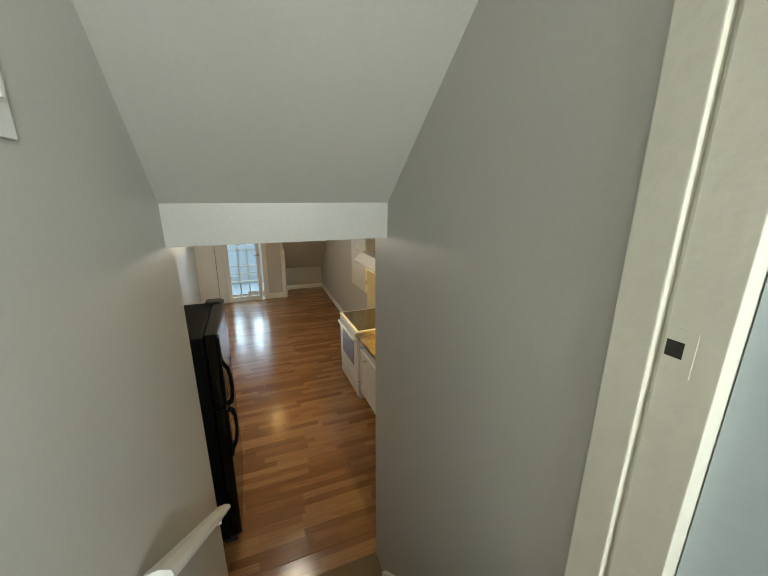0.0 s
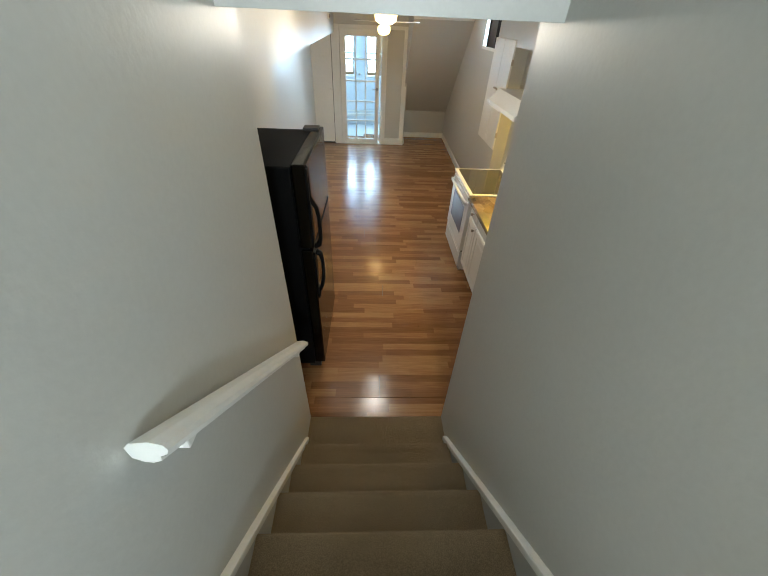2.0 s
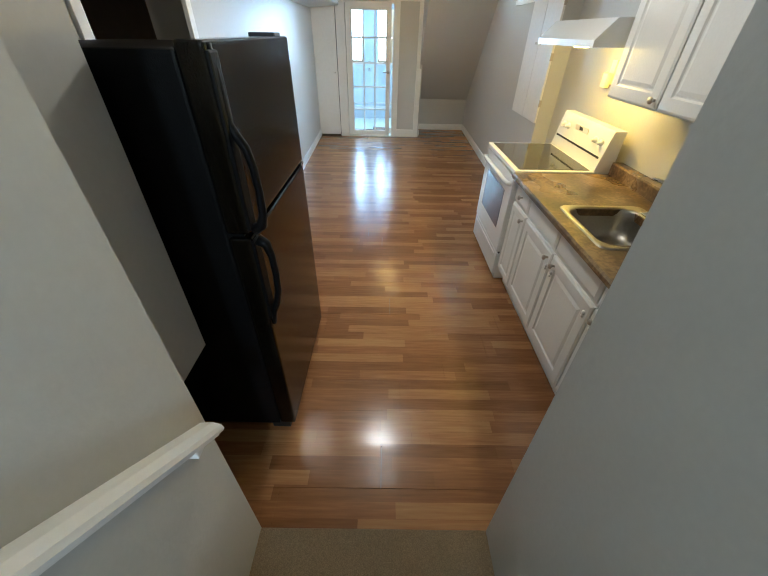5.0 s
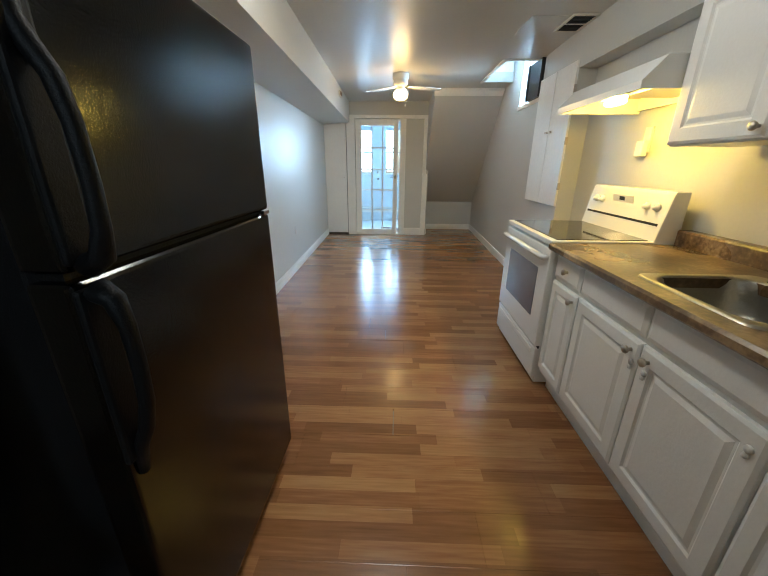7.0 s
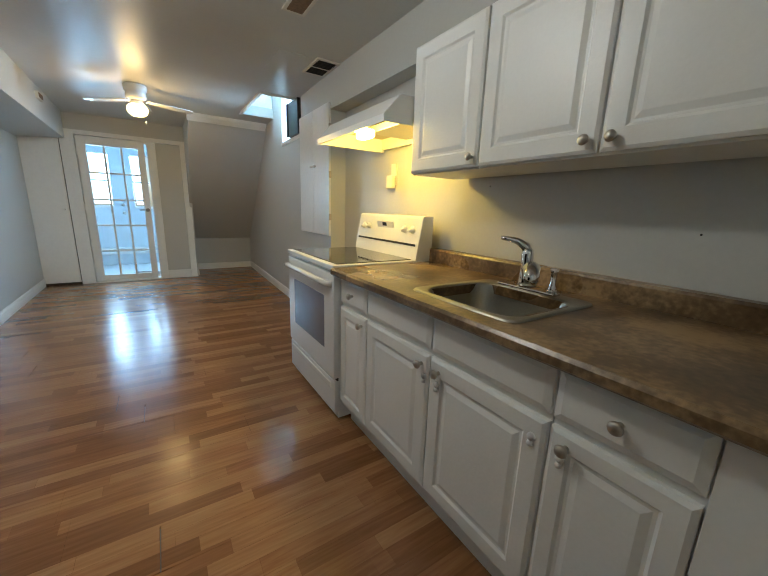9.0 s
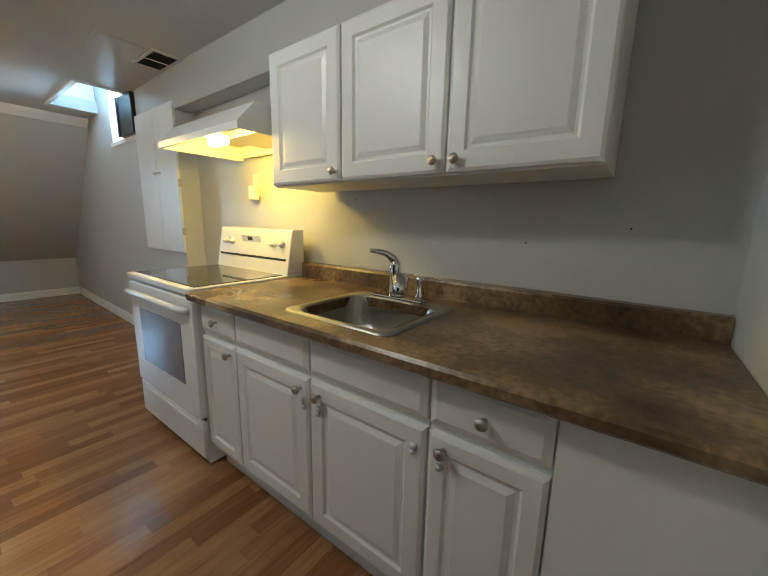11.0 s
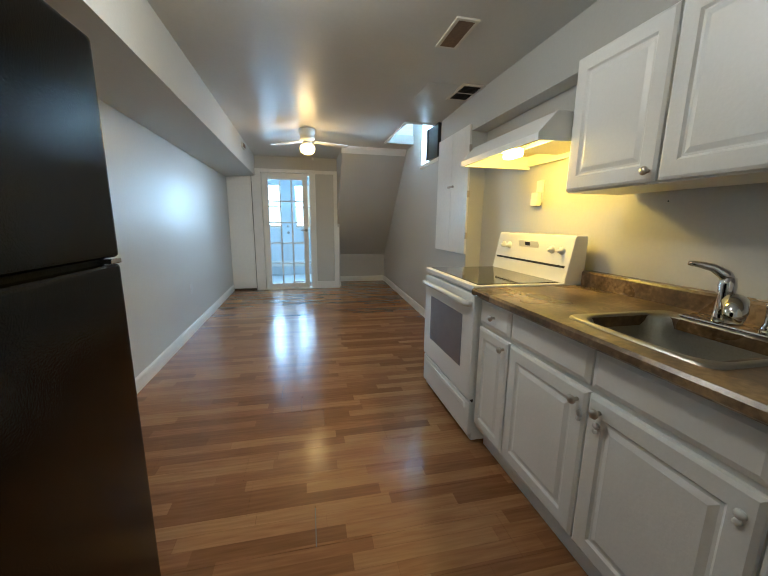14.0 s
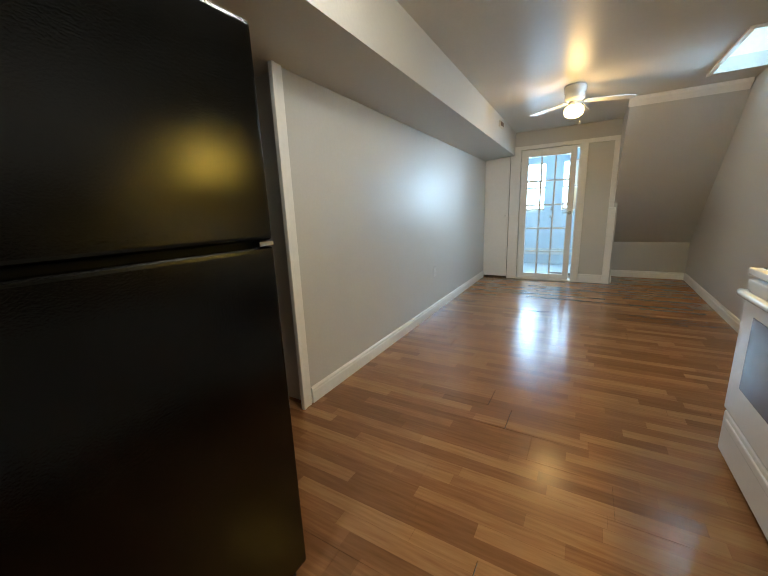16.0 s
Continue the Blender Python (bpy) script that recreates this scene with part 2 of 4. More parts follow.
def boxes(*dims, bevel=0.0, segments=2):
    bm = bmesh.new()
    for d in dims:
        add_box(bm, *d)
    if bevel:
        bmesh.ops.bevel(bm, geom=bm.edges[:], offset=bevel, segments=segments, profile=0.6, affect="EDGES", clamp_overlap=True)
    return bm


def prism(points, z0, z1, bevel=0.0):
    """An upright prism over a footprint of (x, y) corners."""
    bm = bmesh.new()
    low = [bm.verts.new((x, y, z0)) for x, y in points]
    top = [bm.verts.new((x, y, z1)) for x, y in points]
    bm.faces.new(low[::-1])
    bm.faces.new(top)
    for i in range(len(points)):
        j = (i + 1) % len(points)
        bm.faces.new((low[i], low[j], top[j], top[i]))
    bmesh.ops.recalc_face_normals(bm, faces=bm.faces[:])
    if bevel:
        bmesh.ops.bevel(bm, geom=bm.edges[:], offset=bevel, segments=2, profile=0.6, affect="EDGES", clamp_overlap=True)
    return bm


def profile_x(points, x0, x1, bevel=0.0):
    """A solid whose (y, z) outline is drawn out along x."""
    bm = bmesh.new()
    a = [bm.verts.new((x0, y, z)) for y, z in points]
    b = [bm.verts.new((x1, y, z)) for y, z in points]
    bm.faces.new(a)
    bm.faces.new(b[::-1])
    for i in range(len(points)):
        j = (i + 1) % len(points)
        bm.faces.new((a[i], b[i], b[j], a[j]))
    bmesh.ops.recalc_face_normals(bm, faces=bm.faces[:])
    if bevel:
        bmesh.ops.bevel(bm, geom=bm.edges[:], offset=bevel, segments=2, profile=0.6, affect="EDGES", clamp_overlap=True)
    return bm


def profile_y(points, y0, y1, bevel=0.0):
    """A solid whose (x, z) outline is drawn out along y."""
    bm = profile_x(points, y0, y1, bevel)
    for v in bm.verts:
        v.co = Vector((v.co.y, v.co.x, v.co.z))
    bmesh.ops.recalc_face_normals(bm, faces=bm.faces[:])
    return bm


def lathe(rings, segments=24, axis="z", place=(0, 0, 0)):
    """A turned solid from (radius, height) rings, its axis along z, x or y."""
    bm = bmesh.new()
    loops = []
    for r, h in rings:
        if r < 1e-6:
            loops.append([bm.verts.new((0, 0, h))])
        else:
            loops.append([bm.verts.new((r * math.cos(2 * math.pi * i / segments), r * math.sin(2 * math.pi * i / segments), h)) for i in range(segments)])
    for a, b in zip(loops, loops[1:]):
        for i in range(segments):
            j = (i + 1) % segments
            if len(a) == 1 and len(b) == 1:
                continue
            if len(a) == 1:
                bm.faces.new((a[0], b[j], b[i]))
            elif len(b) == 1:
                bm.faces.new((a[i], a[j], b[0]))
            else:
                bm.faces.new((a[i], a[j], b[j], b[i]))
    for end in (loops[0], loops[-1]):
        if len(end) > 2:
            bm.faces.new(end)
    bmesh.ops.recalc_face_normals(bm, faces=bm.faces[:])
    turn = {"z": Matrix.Identity(4), "x": Matrix.Rotation(-math.pi / 2, 4, "Y"), "y": Matrix.Rotation(math.pi / 2, 4, "X")}[axis]
    bmesh.ops.transform(bm, matrix=Matrix.Translation(place) @ turn, verts=bm.verts[:])
    for f in bm.faces:
        f.smooth = True
    return bm


def tube(path, radius, segments=12, radii=None):
    """A round bar along a list of points."""
    bm = bmesh.new()
    pts = [Vector(p) for p in path]
    loops = []
    for i, p in enumerate(pts):
        d = (pts[min(i + 1, len(pts) - 1)] - pts[max(i - 1, 0)]).normalized()
        side = d.orthogonal().normalized() if i == 0 else (prev - d * prev.dot(d)).normalized()
        prev = side
        up = d.cross(side)
        r = radii[i] if radii else radius
        loops.append([bm.verts.new(p + r * (math.cos(a) * side + math.sin(a) * up)) for a in (2 * math.pi * k / segments for k in range(segments))])
    for a, b in zip(loops, loops[1:]):
        for i in range(segments):
            j = (i + 1) % segments
            bm.faces.new((a[i], a[j], b[j], b[i]))
    bm.faces.new(loops[0][::-1])
    bm.faces.new(loops[-1])
    bmesh.ops.recalc_face_normals(bm, faces=bm.faces[:])
    for f in bm.faces:
        f.smooth = True
    return bm


def mesh_of(name, bm, mat):
    me = bpy.data.meshes.new(name)
    bm.to_mesh(me)
    bm.free()
    me.materials.append(mat)
    return me


def structure(name, bm, mat, label, category):
    return tagged(new(name, mesh_of(name, bm, mat)), label, category, kind="structure")


def single(name, bm, mat, label, category, group=""):
    return tagged(new(name, mesh_of(name, bm, mat)), label, category, group)


def part(name, bm, mat, parent, label=""):
    ob = new(name, mesh_of(name, bm, mat))
    ob.parent = parent
    ob.matrix_parent_inverse = parent.matrix_world.inverted()
    if label:
        ob["label"] = label
    return ob


def thing(name, label, category, place=(0, 0, 0), group="", kind=""):
    ob = new(name)
    ob.empty_display_size = 0.05
    ob.location = place
    ob.matrix_world = Matrix.Translation(place)
    return tagged(ob, label, category, group, kind)


# ---------------------------------------------------------------- large structure
CEILING = 2.34
FARWALL = 9.75
WEST = [(0.70, 5.1), (0.605, FARWALL)]  # the long wall leans a little off square

structure("floor", boxes((0.3, 3.75, 3.0, 10.6, -0.12, -0.012), (1.0, 2.6, 9.9, 12.4, -0.12, -0.013)), SHADOWROOM, "brown screed under the laminate boards", "floor")

# long wall with the doorway behind the refrigerator
structure("wall_west", prism([WEST[0], WEST[1], (0.45, FARWALL), (0.45, 5.1)], 0, 2.5), WALL, "light grey painted plaster wall with a satin sheen", "wall")
structure("wall_west_2", boxes((0.45, 0.70, 4.15, 5.1, 2.0, 2.5), (0.45, 0.70, 2.6, 4.15, 0, 2.5)), WALL, "light grey painted wall above and beside a doorway", "wall")
# unseen walls close off the doorway; their dark colour stands in for shade
structure("wall_closet", boxes((-1.1, -1.0, 3.2, 5.9, 0, 2.5), (-1.0, 0.45, 3.2, 3.3, 0, 2.5), (-1.0, 0.45, 5.8, 5.9, 0, 2.5), (-1.0, 0.45, 3.3, 5.8, 2.4, 2.5), (-1.0, 0.45, 3.3, 5.8, -0.1, 0)), SHADOWROOM, "plain added walls, coloured dark for the shade in the room behind the doorway", "wall")
structure("trim", boxes((0.695, 0.717, 5.03, 5.095, 0, 2.0), (0.695, 0.723, 5.02, 5.042, 0, 2.0), (0.695, 0.717, 4.1, 5.03, 1.99, 2.05), (0.695, 0.717, 4.1, 4.16, 0, 1.99), bevel=0.004), WHITE, "cream painted door casing on the grey wall", "door casing")

# boxed bulkhead along the long wall, lower over the refrigerator
bulk = boxes((0.45, 1.185, 4.09, FARWALL - 0.02, 2.0, 2.5))
for v in bulk.verts:
    if v.co.x > 1:
        v.co.x -= 0.02 * (v.co.y - 4.09)
    elif v.co.z < 2.2:
        v.co.z -= 0.05
add_box(bulk, 0.45, 1.19, 3.03, 4.09, 1.81, 2.5)
structure("bulkhead", bulk, WALL, "grey painted boxed bulkhead along the ceiling", "bulkhead")

# wall stub beside the stairs with a dark recess under it
structure("wall_stub", boxes((0.95, 1.175, 3.03, 3.435, 0.66, 1.81), (0.7, 1.15, 3.03, 3.08, 0, 0.64)), WALL, "grey painted wall stub beside the stairs", "wall")

# far wall: strip over the doors and the sides
structure("wall_north", boxes((0.45, 1.0, FARWALL, FARWALL + 0.1, 2.06, 2.5), (1.0, 2.52, FARWALL, FARWALL + 0.1, 2.126, 2.5), (0.45, 0.6, FARWALL, FARWALL + 0.1, 0, 2.06), (0.6, 1.0, FARWALL + 0.06, FARWALL + 0.1, 0, 2.06), (2.05, 2.52, FARWALL + 0.02, FARWALL + 0.1, 0, 2.16)), WALL, "grey painted end wall around the glazed door", "wall")
# cheek and alcove under the sloping ceiling
structure("wall_alcove", profile_x([(8.66, CEILING + 0.1), (8.66, CEILING - 0.02), (FARWALL + 0.1, 1.12), (FARWALL + 0.1, CEILING + 0.1)], 2.475, 2.525), WALL, "grey painted cheek wall of the sloped alcove", "wall")
structure("wall_alcove_2", profile_x([(FARWALL + 0.1, 0), (FARWALL + 0.1, 1.12), (10.45, 0.56), (10.45, 0)], 2.475, 2.525), WALL, "grey painted side wall of the sloped alcove", "wall")
structure("wall_knee", boxes((2.4, 3.7, 10.45, 10.55, 0, 0.62)), WALL, "low grey knee wall at the back of the alcove", "wall")
structure("ceiling_slope", profile_x([(8.64, CEILING), (10.47, 0.555), (10.57, 0.62), (8.74, CEILING + 0.15)], 2.52, 3.66), WALL, "sloping grey painted ceiling of the alcove", "ceiling")
structure("trim", profile_x([(8.63, CEILING - 0.035), (8.61, CEILING - 0.003), (8.72, CEILING - 0.003), (8.70, CEILING - 0.09)], 2.46, 3.45, bevel=0.003), WHITE, "white painted strip along the top of the slope", "trim")

# right wall with the small high window, and the recessed kitchen wall
RW = lambda y: 3.39 + (y - 6.27) * 0.032
WY0, WY1, WZ0 = 7.1, 7.84, 1.97
right_wall = bmesh.new()
for pts, z0, z1 in (
    ([(RW(6.27), 6.27), (3.72, 6.27), (3.72, WY0), (RW(WY0), WY0)], 0, 2.9),
    ([(RW(WY0), WY0), (3.72, WY0), (3.72, WY1), (RW(WY1), WY1)], 0, WZ0),
    ([(RW(WY0), WY0), (3.72, WY0), (3.72, WY1), (RW(WY1), WY1)], 2.72, 2.9),
    ([(RW(WY1), WY1), (3.72, WY1), (3.72, 10.57), (RW(10.57), 10.57)], 0, 2.9),
):
    piece = prism(pts, z0, z1)
    tmp = bpy.data.meshes.new("tmp")
    piece.to_mesh(tmp)
    piece.free()
    right_wall.from_mesh(tmp)
    bpy.data.meshes.remove(tmp)
structure("wall_east", right_wall, WALL, "light grey painted wall with a small high window", "wall")
KW = lambda y: 3.44 + (y - 3.0) * 0.03
structure("wall_kitchen", prism([(KW(2.9), 2.9), (3.62, 2.9), (3.72, 6.27), (KW(6.27), 6.27)], 0, 2.5), WALL, "grey painted wall behind the counter and stove", "wall")
structure("soffit", boxes((3.385, 3.7, 2.95, 6.27, 2.045, 2.5)), WALL, "grey painted soffit over the wall cabinets", "soffit")
structure("wall_south", boxes((2.405, 3.62, 2.93, 3.03, 0, 2.5)), WALL, "grey painted wall at the end of the counter", "wall")

# ceiling with the light well of the high window
structure("ceiling", boxes((0.4, 3.05, 2.95, FARWALL + 0.1, CEILING, CEILING + 0.12), (3.05, 3.75, 2.95, 7.24, CEILING, CEILING + 0.12), (3.05, 3.75, 8.27, 8.75, CEILING, CEILING + 0.12)), CEIL, "glossy off-white painted ceiling", "ceiling")
structure("light_well", boxes((3.0, 3.05, 7.19, 8.35, CEILING + 0.004, 2.85), (3.05, 3.4, 7.19, 7.24, CEILING + 0.12, 2.85), (3.05, 3.44, 8.27, 8.35, CEILING + 0.12, 2.85), (3.0, 3.44, 7.19, 8.35, 2.85, 2.9)), WHITE, "white painted light well above the high window", "light well")
structure("trim", boxes((3.02, 3.055, 7.2, 8.27, CEILING - 0.015, CEILING + 0.02), (3.02, RW(7.2) - 0.004, 7.2, 7.24, CEILING - 0.014, CEILING + 0.02), bevel=0.003), WHITE, "white painted edge of the light well", "trim")

# stair walls, sloping ceiling and landing
LEFT, RIGHT = 1.375, 2.318
left_wall = boxes((1.2, LEFT, 0.6, 3.03, 0, 4.0))
for v in left_wall.verts:
    v.co.x += 0.01 - 0.008 * v.co.z  # the wall leans out a little
structure("wall_stair_left", left_wall, WALL, "grey painted stair wall, softly worn", "wall")
structure("wall_stair_right", boxes((RIGHT, RIGHT + 0.1, 1.695, 3.03, 0, 4.0)), WALL, "grey painted stair wall with small scuffs", "wall")
structure("header", boxes((LEFT - 0.12, RIGHT + 0.002, 2.86, 2.948, 2.26, 2.6)), WALL, "grey painted header over the foot of the stairs", "header")
structure("ceiling_stairs", profile_x([(2.86, 2.43), (2.86, 2.58), (1.3, 3.95), (1.3, 3.78)], LEFT - 0.12, RIGHT + 0.002), WALL, "sloping grey painted ceiling over the stairs", "ceiling")
structure("ceiling_landing", boxes((-0.2, 2.45, -0.7, 1.32, 3.8, 3.9)), WALL, "grey painted ceiling of the upper landing", "ceiling")
# back and west walls are unseen; their openings let the landing lamps in
structure("wall_landing", boxes((-0.2, 1.8, -0.62, -0.5, 1.3, 3.8), (2.3, 2.42, -0.62, -0.5, 1.3, 3.8), (1.8, 2.3, -0.62, -0.5, 1.3, 2.4), (1.8, 2.3, -0.62, -0.5, 3.6, 3.8), (-0.3, -0.2, -0.62, -0.4, 1.3, 3.8), (-0.3, -0.2, 0.4, 0.7, 1.3, 3.8),
    (-0.3, -0.2, -0.4, 0.4, 1.3, 2.2), (-0.3, -0.2, -0.4, 0.4, 3.2, 3.8), (-0.2, 1.21, 0.6, 0.7, 1.3, 3.8), (RIGHT + 0.001, RIGHT + 0.099, -0.5, 0.55, 1.4, 3.8), (RIGHT + 0.001, RIGHT + 0.099, 0.55, 1.525, 3.45, 3.8)), WALL, "grey painted walls of the upper landing", "wall")
structure("landing", boxes((-0.2, 2.319, -0.6, 1.2, 1.25, 1.4)), CARPET, "brown carpeted upper landing", "landing")

# carpeted stairs
RUN, RISE, NOSE, FIRST = 0.217, 0.207, 2.76, 0.16
steps = thing("stairs", "straight flight of stairs covered in brown carpet", "stairs", (1.83, 2.7, 0), kind="structure")
for i in range(7):
    front, top = NOSE - i * RUN, FIRST + i * RISE
    back = front - RUN - 0.03 if i < 6 else 1.0
    part("step", profile_x([(back, top - 0.006), (front - 0.07, top - 0.004), (front - 0.03, top), (front - 0.012, top - 0.003), (front - 0.003, top - 0.012), (front, top - 0.022), (front - 0.006, top - 0.036), (front - 0.028, top - 0.05), (front - 0.034, top - RISE - 0.01), (back, top - RISE - 0.01)], LEFT + 0.001, RIGHT - 0.001, bevel=0.003), CARPET, steps)
part("step", boxes((LEFT + 0.001, RIGHT - 0.001, NOSE - 0.03, 3.03, -0.01, 0.008), bevel=0.004), CARPET, steps, "carpet strip at the foot of the stairs")

# skirting on the stairs, white capped
SLOPE = RISE / RUN


def stair_skirt(x0, x1, inner, label):
    skirt = thing("stair_skirting", label, "skirting", ((x0 + x1) / 2, 2.4, 0), kind="structure")
    top = lambda y: 0.085 + (2.83 - y) * 1.03
    part("board", profile_x([(2.83, 0.0), (2.83, top(2.83) - 0.015), (1.2, top(1.2) - 0.015), (1.2, 0.0)], x0, x1), WALL, skirt, "grey painted board")
    a, b = (x0, x1 + 0.012) if inner > 0 else (x0 - 0.012, x1)
    part("cap", profile_x([(2.84, top(2.84) - 0.035), (2.84, top(2.84) + 0.006), (1.2, top(1.2) + 0.006), (1.2, top(1.2) - 0.035)], a, b, bevel=0.005), WHITE, skirt, "white painted cap strip")
    return skirt


stair_skirt(LEFT, LEFT + 0.018, 1, "white capped stair skirting along the handrail wall")
stair_skirt(RIGHT - 0.018, RIGHT, -1, "white capped stair skirting along the bare wall")

# handrail
rail = thing("handrail", "white painted moulded wooden handrail on a stair wall", "handrail", (LEFT, 2.4, 1.2))
ya, za, yb, zb = 1.965, 1.655, 3.0, 0.785
shape = [(0.0, 0.018), (0.0, 0.052), (0.012, 0.066), (0.045, 0.07), (0.066, 0.06), (0.07, 0.045), (0.064, 0.03), (0.05, 0.022), (0.046, 0.006), (0.03, 0.0), (0.016, 0.004)]
bm = bmesh.new()
ends = [[bm.verts.new((LEFT + 0.005 + u, y, z + v - 0.03)) for u, v in shape] for y, z in ((ya, za), (yb, zb))]
for i in range(len(shape)):
    j = (i + 1) % len(shape)
    bm.faces.new((ends[0][i], ends[0][j], ends[1][j], ends[1][i]))
bm.faces.new(ends[0])
bm.faces.new(ends[1][::-1])
bmesh.ops.recalc_face_normals(bm, faces=bm.faces[:])
part("rail", bm, WHITE, rail)
for f in (0.1, 0.95):
    y, z = ya + (yb - ya) * f, za + (zb - za) * f
    part("bracket", boxes((LEFT, LEFT + 0.03, y - 0.02, y + 0.02, z - 0.06, z - 0.02), bevel=0.005), WHITE, rail, "painted wooden bracket block")

# door frame at the head of the stairs
frame_top = thing("door_frame", "white painted door frame with a steel strike plate", "door frame", (RIGHT, 1.52, 1.4), kind="structure")
part("casing", boxes((RIGHT - 0.009, RIGHT + 0.1, 1.62, 1.695, 1.4, 3.79), bevel=0.003), CREAM, frame_top)
part("stop", boxes((RIGHT + 0.012, RIGHT + 0.1, 1.61, 1.62, 1.4, 3.79), bevel=0.002), CREAM, frame_top)
part("jamb", boxes((RIGHT + 0.002, RIGHT + 0.1, 1.525, 1.61, 1.4, 3.79), bevel=0.002), CREAM, frame_top)
strike = part("strike_plate", boxes((RIGHT + 0.0013, RIGHT + 0.004, 1.562, 1.608, 2.175, 2.255), bevel=0.0003), CREAM, frame_top, "painted steel strike plate")
# no hole is cut; a dark patch stands in for its shade
part("latch_hole", boxes((RIGHT + 0.0005, RIGHT + 0.003, 1.578, 1.604, 2.203, 2.232)), DARK, strike, "dark patch standing in for the shaded latch hole")

part("door_leaf", boxes((RIGHT + 0.045, RIGHT + 0.08, 0.56, 1.523, 1.41, 3.44), bevel=0.003), LEAF, frame_top, "blue-grey painted closed door leaf")

# light switch beside the stairs
sw = thing("light_switch", "white plastic light switch plate on the grey stair wall", "light switch", (LEFT, 1.95, 2.6))
part("plate", boxes((LEFT - 0.014, LEFT - 0.002, 1.895, 1.97, 2.54, 2.655), bevel=0.002), ENAMEL, sw)
part("toggle", boxes((LEFT - 0.004, LEFT + 0.01, 1.927, 1.938, 2.588, 2.612), bevel=0.002), ENAMEL, sw)

# ---------------------------------------------------------------- skirting boards of the room


def baseboard(a, b, side, label="white painted baseboard with a moulded top"):
    """A moulded board along the wall line a to b, standing out to the given side."""
    a, b = Vector(a), Vector(b)
    d = (b - a).normalized()
    nrm = Vector((-d.y, d.x)) * side
    outline = [(0, 0), (0.016, 0), (0.016, 0.075), (0.012, 0.082), (0.012, 0.095), (0.006, 0.105), (0, 0.108)]
    bm = bmesh.new()
    rows = [[bm.verts.new((p.x + nrm.x * u, p.y + nrm.y * u, v)) for u, v in outline] for p in (a, b)]
    for i in range(len(outline)):
        j = (i + 1) % len(outline)
        bm.faces.new((rows[0][i], rows[0][j], rows[1][j], rows[1][i]))
    bm.faces.new(rows[0])
    bm.faces.new(rows[1][::-1])
    bmesh.ops.recalc_face_normals(bm, faces=bm.faces[:])
    structure("baseboard", bm, WHITE, label, "baseboard")


baseboard((0.701, 5.11), (0.606, FARWALL - 0.02), -1)
baseboard((RW(6.3), 6.3), (RW(10.44), 10.44), 1)
baseboard((2.525, 10.45), (RW(10.45) - 0.016, 10.45), -1)
baseboard((2.526, FARWALL + 0.11), (2.526, 10.43), -1)

# ---------------------------------------------------------------- far end: closet door, glazed door, side panel
closet = thing("closet_door", "plain white slab closet door with a dark gap below", "door", (0.8, FARWALL, 0), kind="structure")
part("slab", boxes((0.605, 1.0, FARWALL + 0.005, FARWALL + 0.04, 0.03, 2.055), bevel=0.003), DOORWHITE, closet)
# dark strips fill the slab's gaps in place of real shade
part("gap", boxes((0.605, 1.0, FARWALL + 0.03, FARWALL + 0.058, 0.0, 0.028)), DARK, closet, "dark strip standing in for the shade under the slab")
part("edge_gap", boxes((1.001, 1.01, FARWALL + 0.02, FARWALL + 0.058, 0.03, 2.06)), DARK, closet, "dark strip standing in for the shade beside the slab")
part("pull", lathe([(0.0, 0.0), (0.012, 0.0), (0.014, 0.012), (0.008, 0.018), (0, 0.019)], 14, "y", (0.95, FARWALL + 0.004, 1.06)), DOORWHITE, closet)

case = thing("door_casing", "white painted casing around the glazed door and side panel", "door casing", (1.6, FARWALL, 0), kind="structure")
for dims in ((1.012, 1.168, FARWALL - 0.018, FARWALL + 0.1, 0, 2.125), (1.168, 2.474, FARWALL - 0.018, FARWALL + 0.1, 2.068, 2.125), (1.99, 2.09, FARWALL - 0.016, FARWALL + 0.1, 0, 2.068), (2.41, 2.474, FARWALL - 0.018, FARWALL + 0.1, 1.14, 2.068), (2.41, 2.5, FARWALL - 0.018, FARWALL + 0.099, 0, 1.139), (2.09, 2.41, FARWALL - 0.008, FARWALL + 0.02, 0, 0.13)):
    part("board", boxes(dims, bevel=0.005), WHITE, case)
for dims in ((1.168, 1.205, FARWALL + 0.054, FARWALL + 0.085, 0.02, 2.06), (1.168, 1.99, FARWALL + 0.054, FARWALL + 0.085, 2.03, 2.068), (1.978, 1.99, FARWALL + 0.054, FARWALL + 0.085, 0.02, 2.03)):
    part("stop", boxes(dims, bevel=0.002), WHITE, case)
part("threshold", boxes((1.168, 1.99, FARWALL - 0.02, FARWALL + 0.1, -0.01, 0.022), bevel=0.004), WHITE, case)

door = thing("door_1", "white glazed door with fifteen panes, slightly ajar", "door", (1.2, FARWALL + 0.02, 0), kind="structure")
DX0, DX1, DZ0, DZ1 = 1.178, 1.948, 0.025, 2.062
GX0, GX1, GZ0, GZ1 = 1.275, 1.866, 0.106, 1.952
DY0, DY1 = FARWALL + 0.012, FARWALL + 0.052
part("stile", boxes((DX0, GX0, DY0, DY1, DZ0, DZ1), bevel=0.004), DOORWHITE, door)
part("stile", boxes((GX1, DX1, DY0, DY1, DZ0, DZ1), bevel=0.004), DOORWHITE, door)
part("rail", boxes((GX0, GX1, DY0 + 0.001, DY1 - 0.001, DZ0, GZ0), bevel=0.004), DOORWHITE, door)
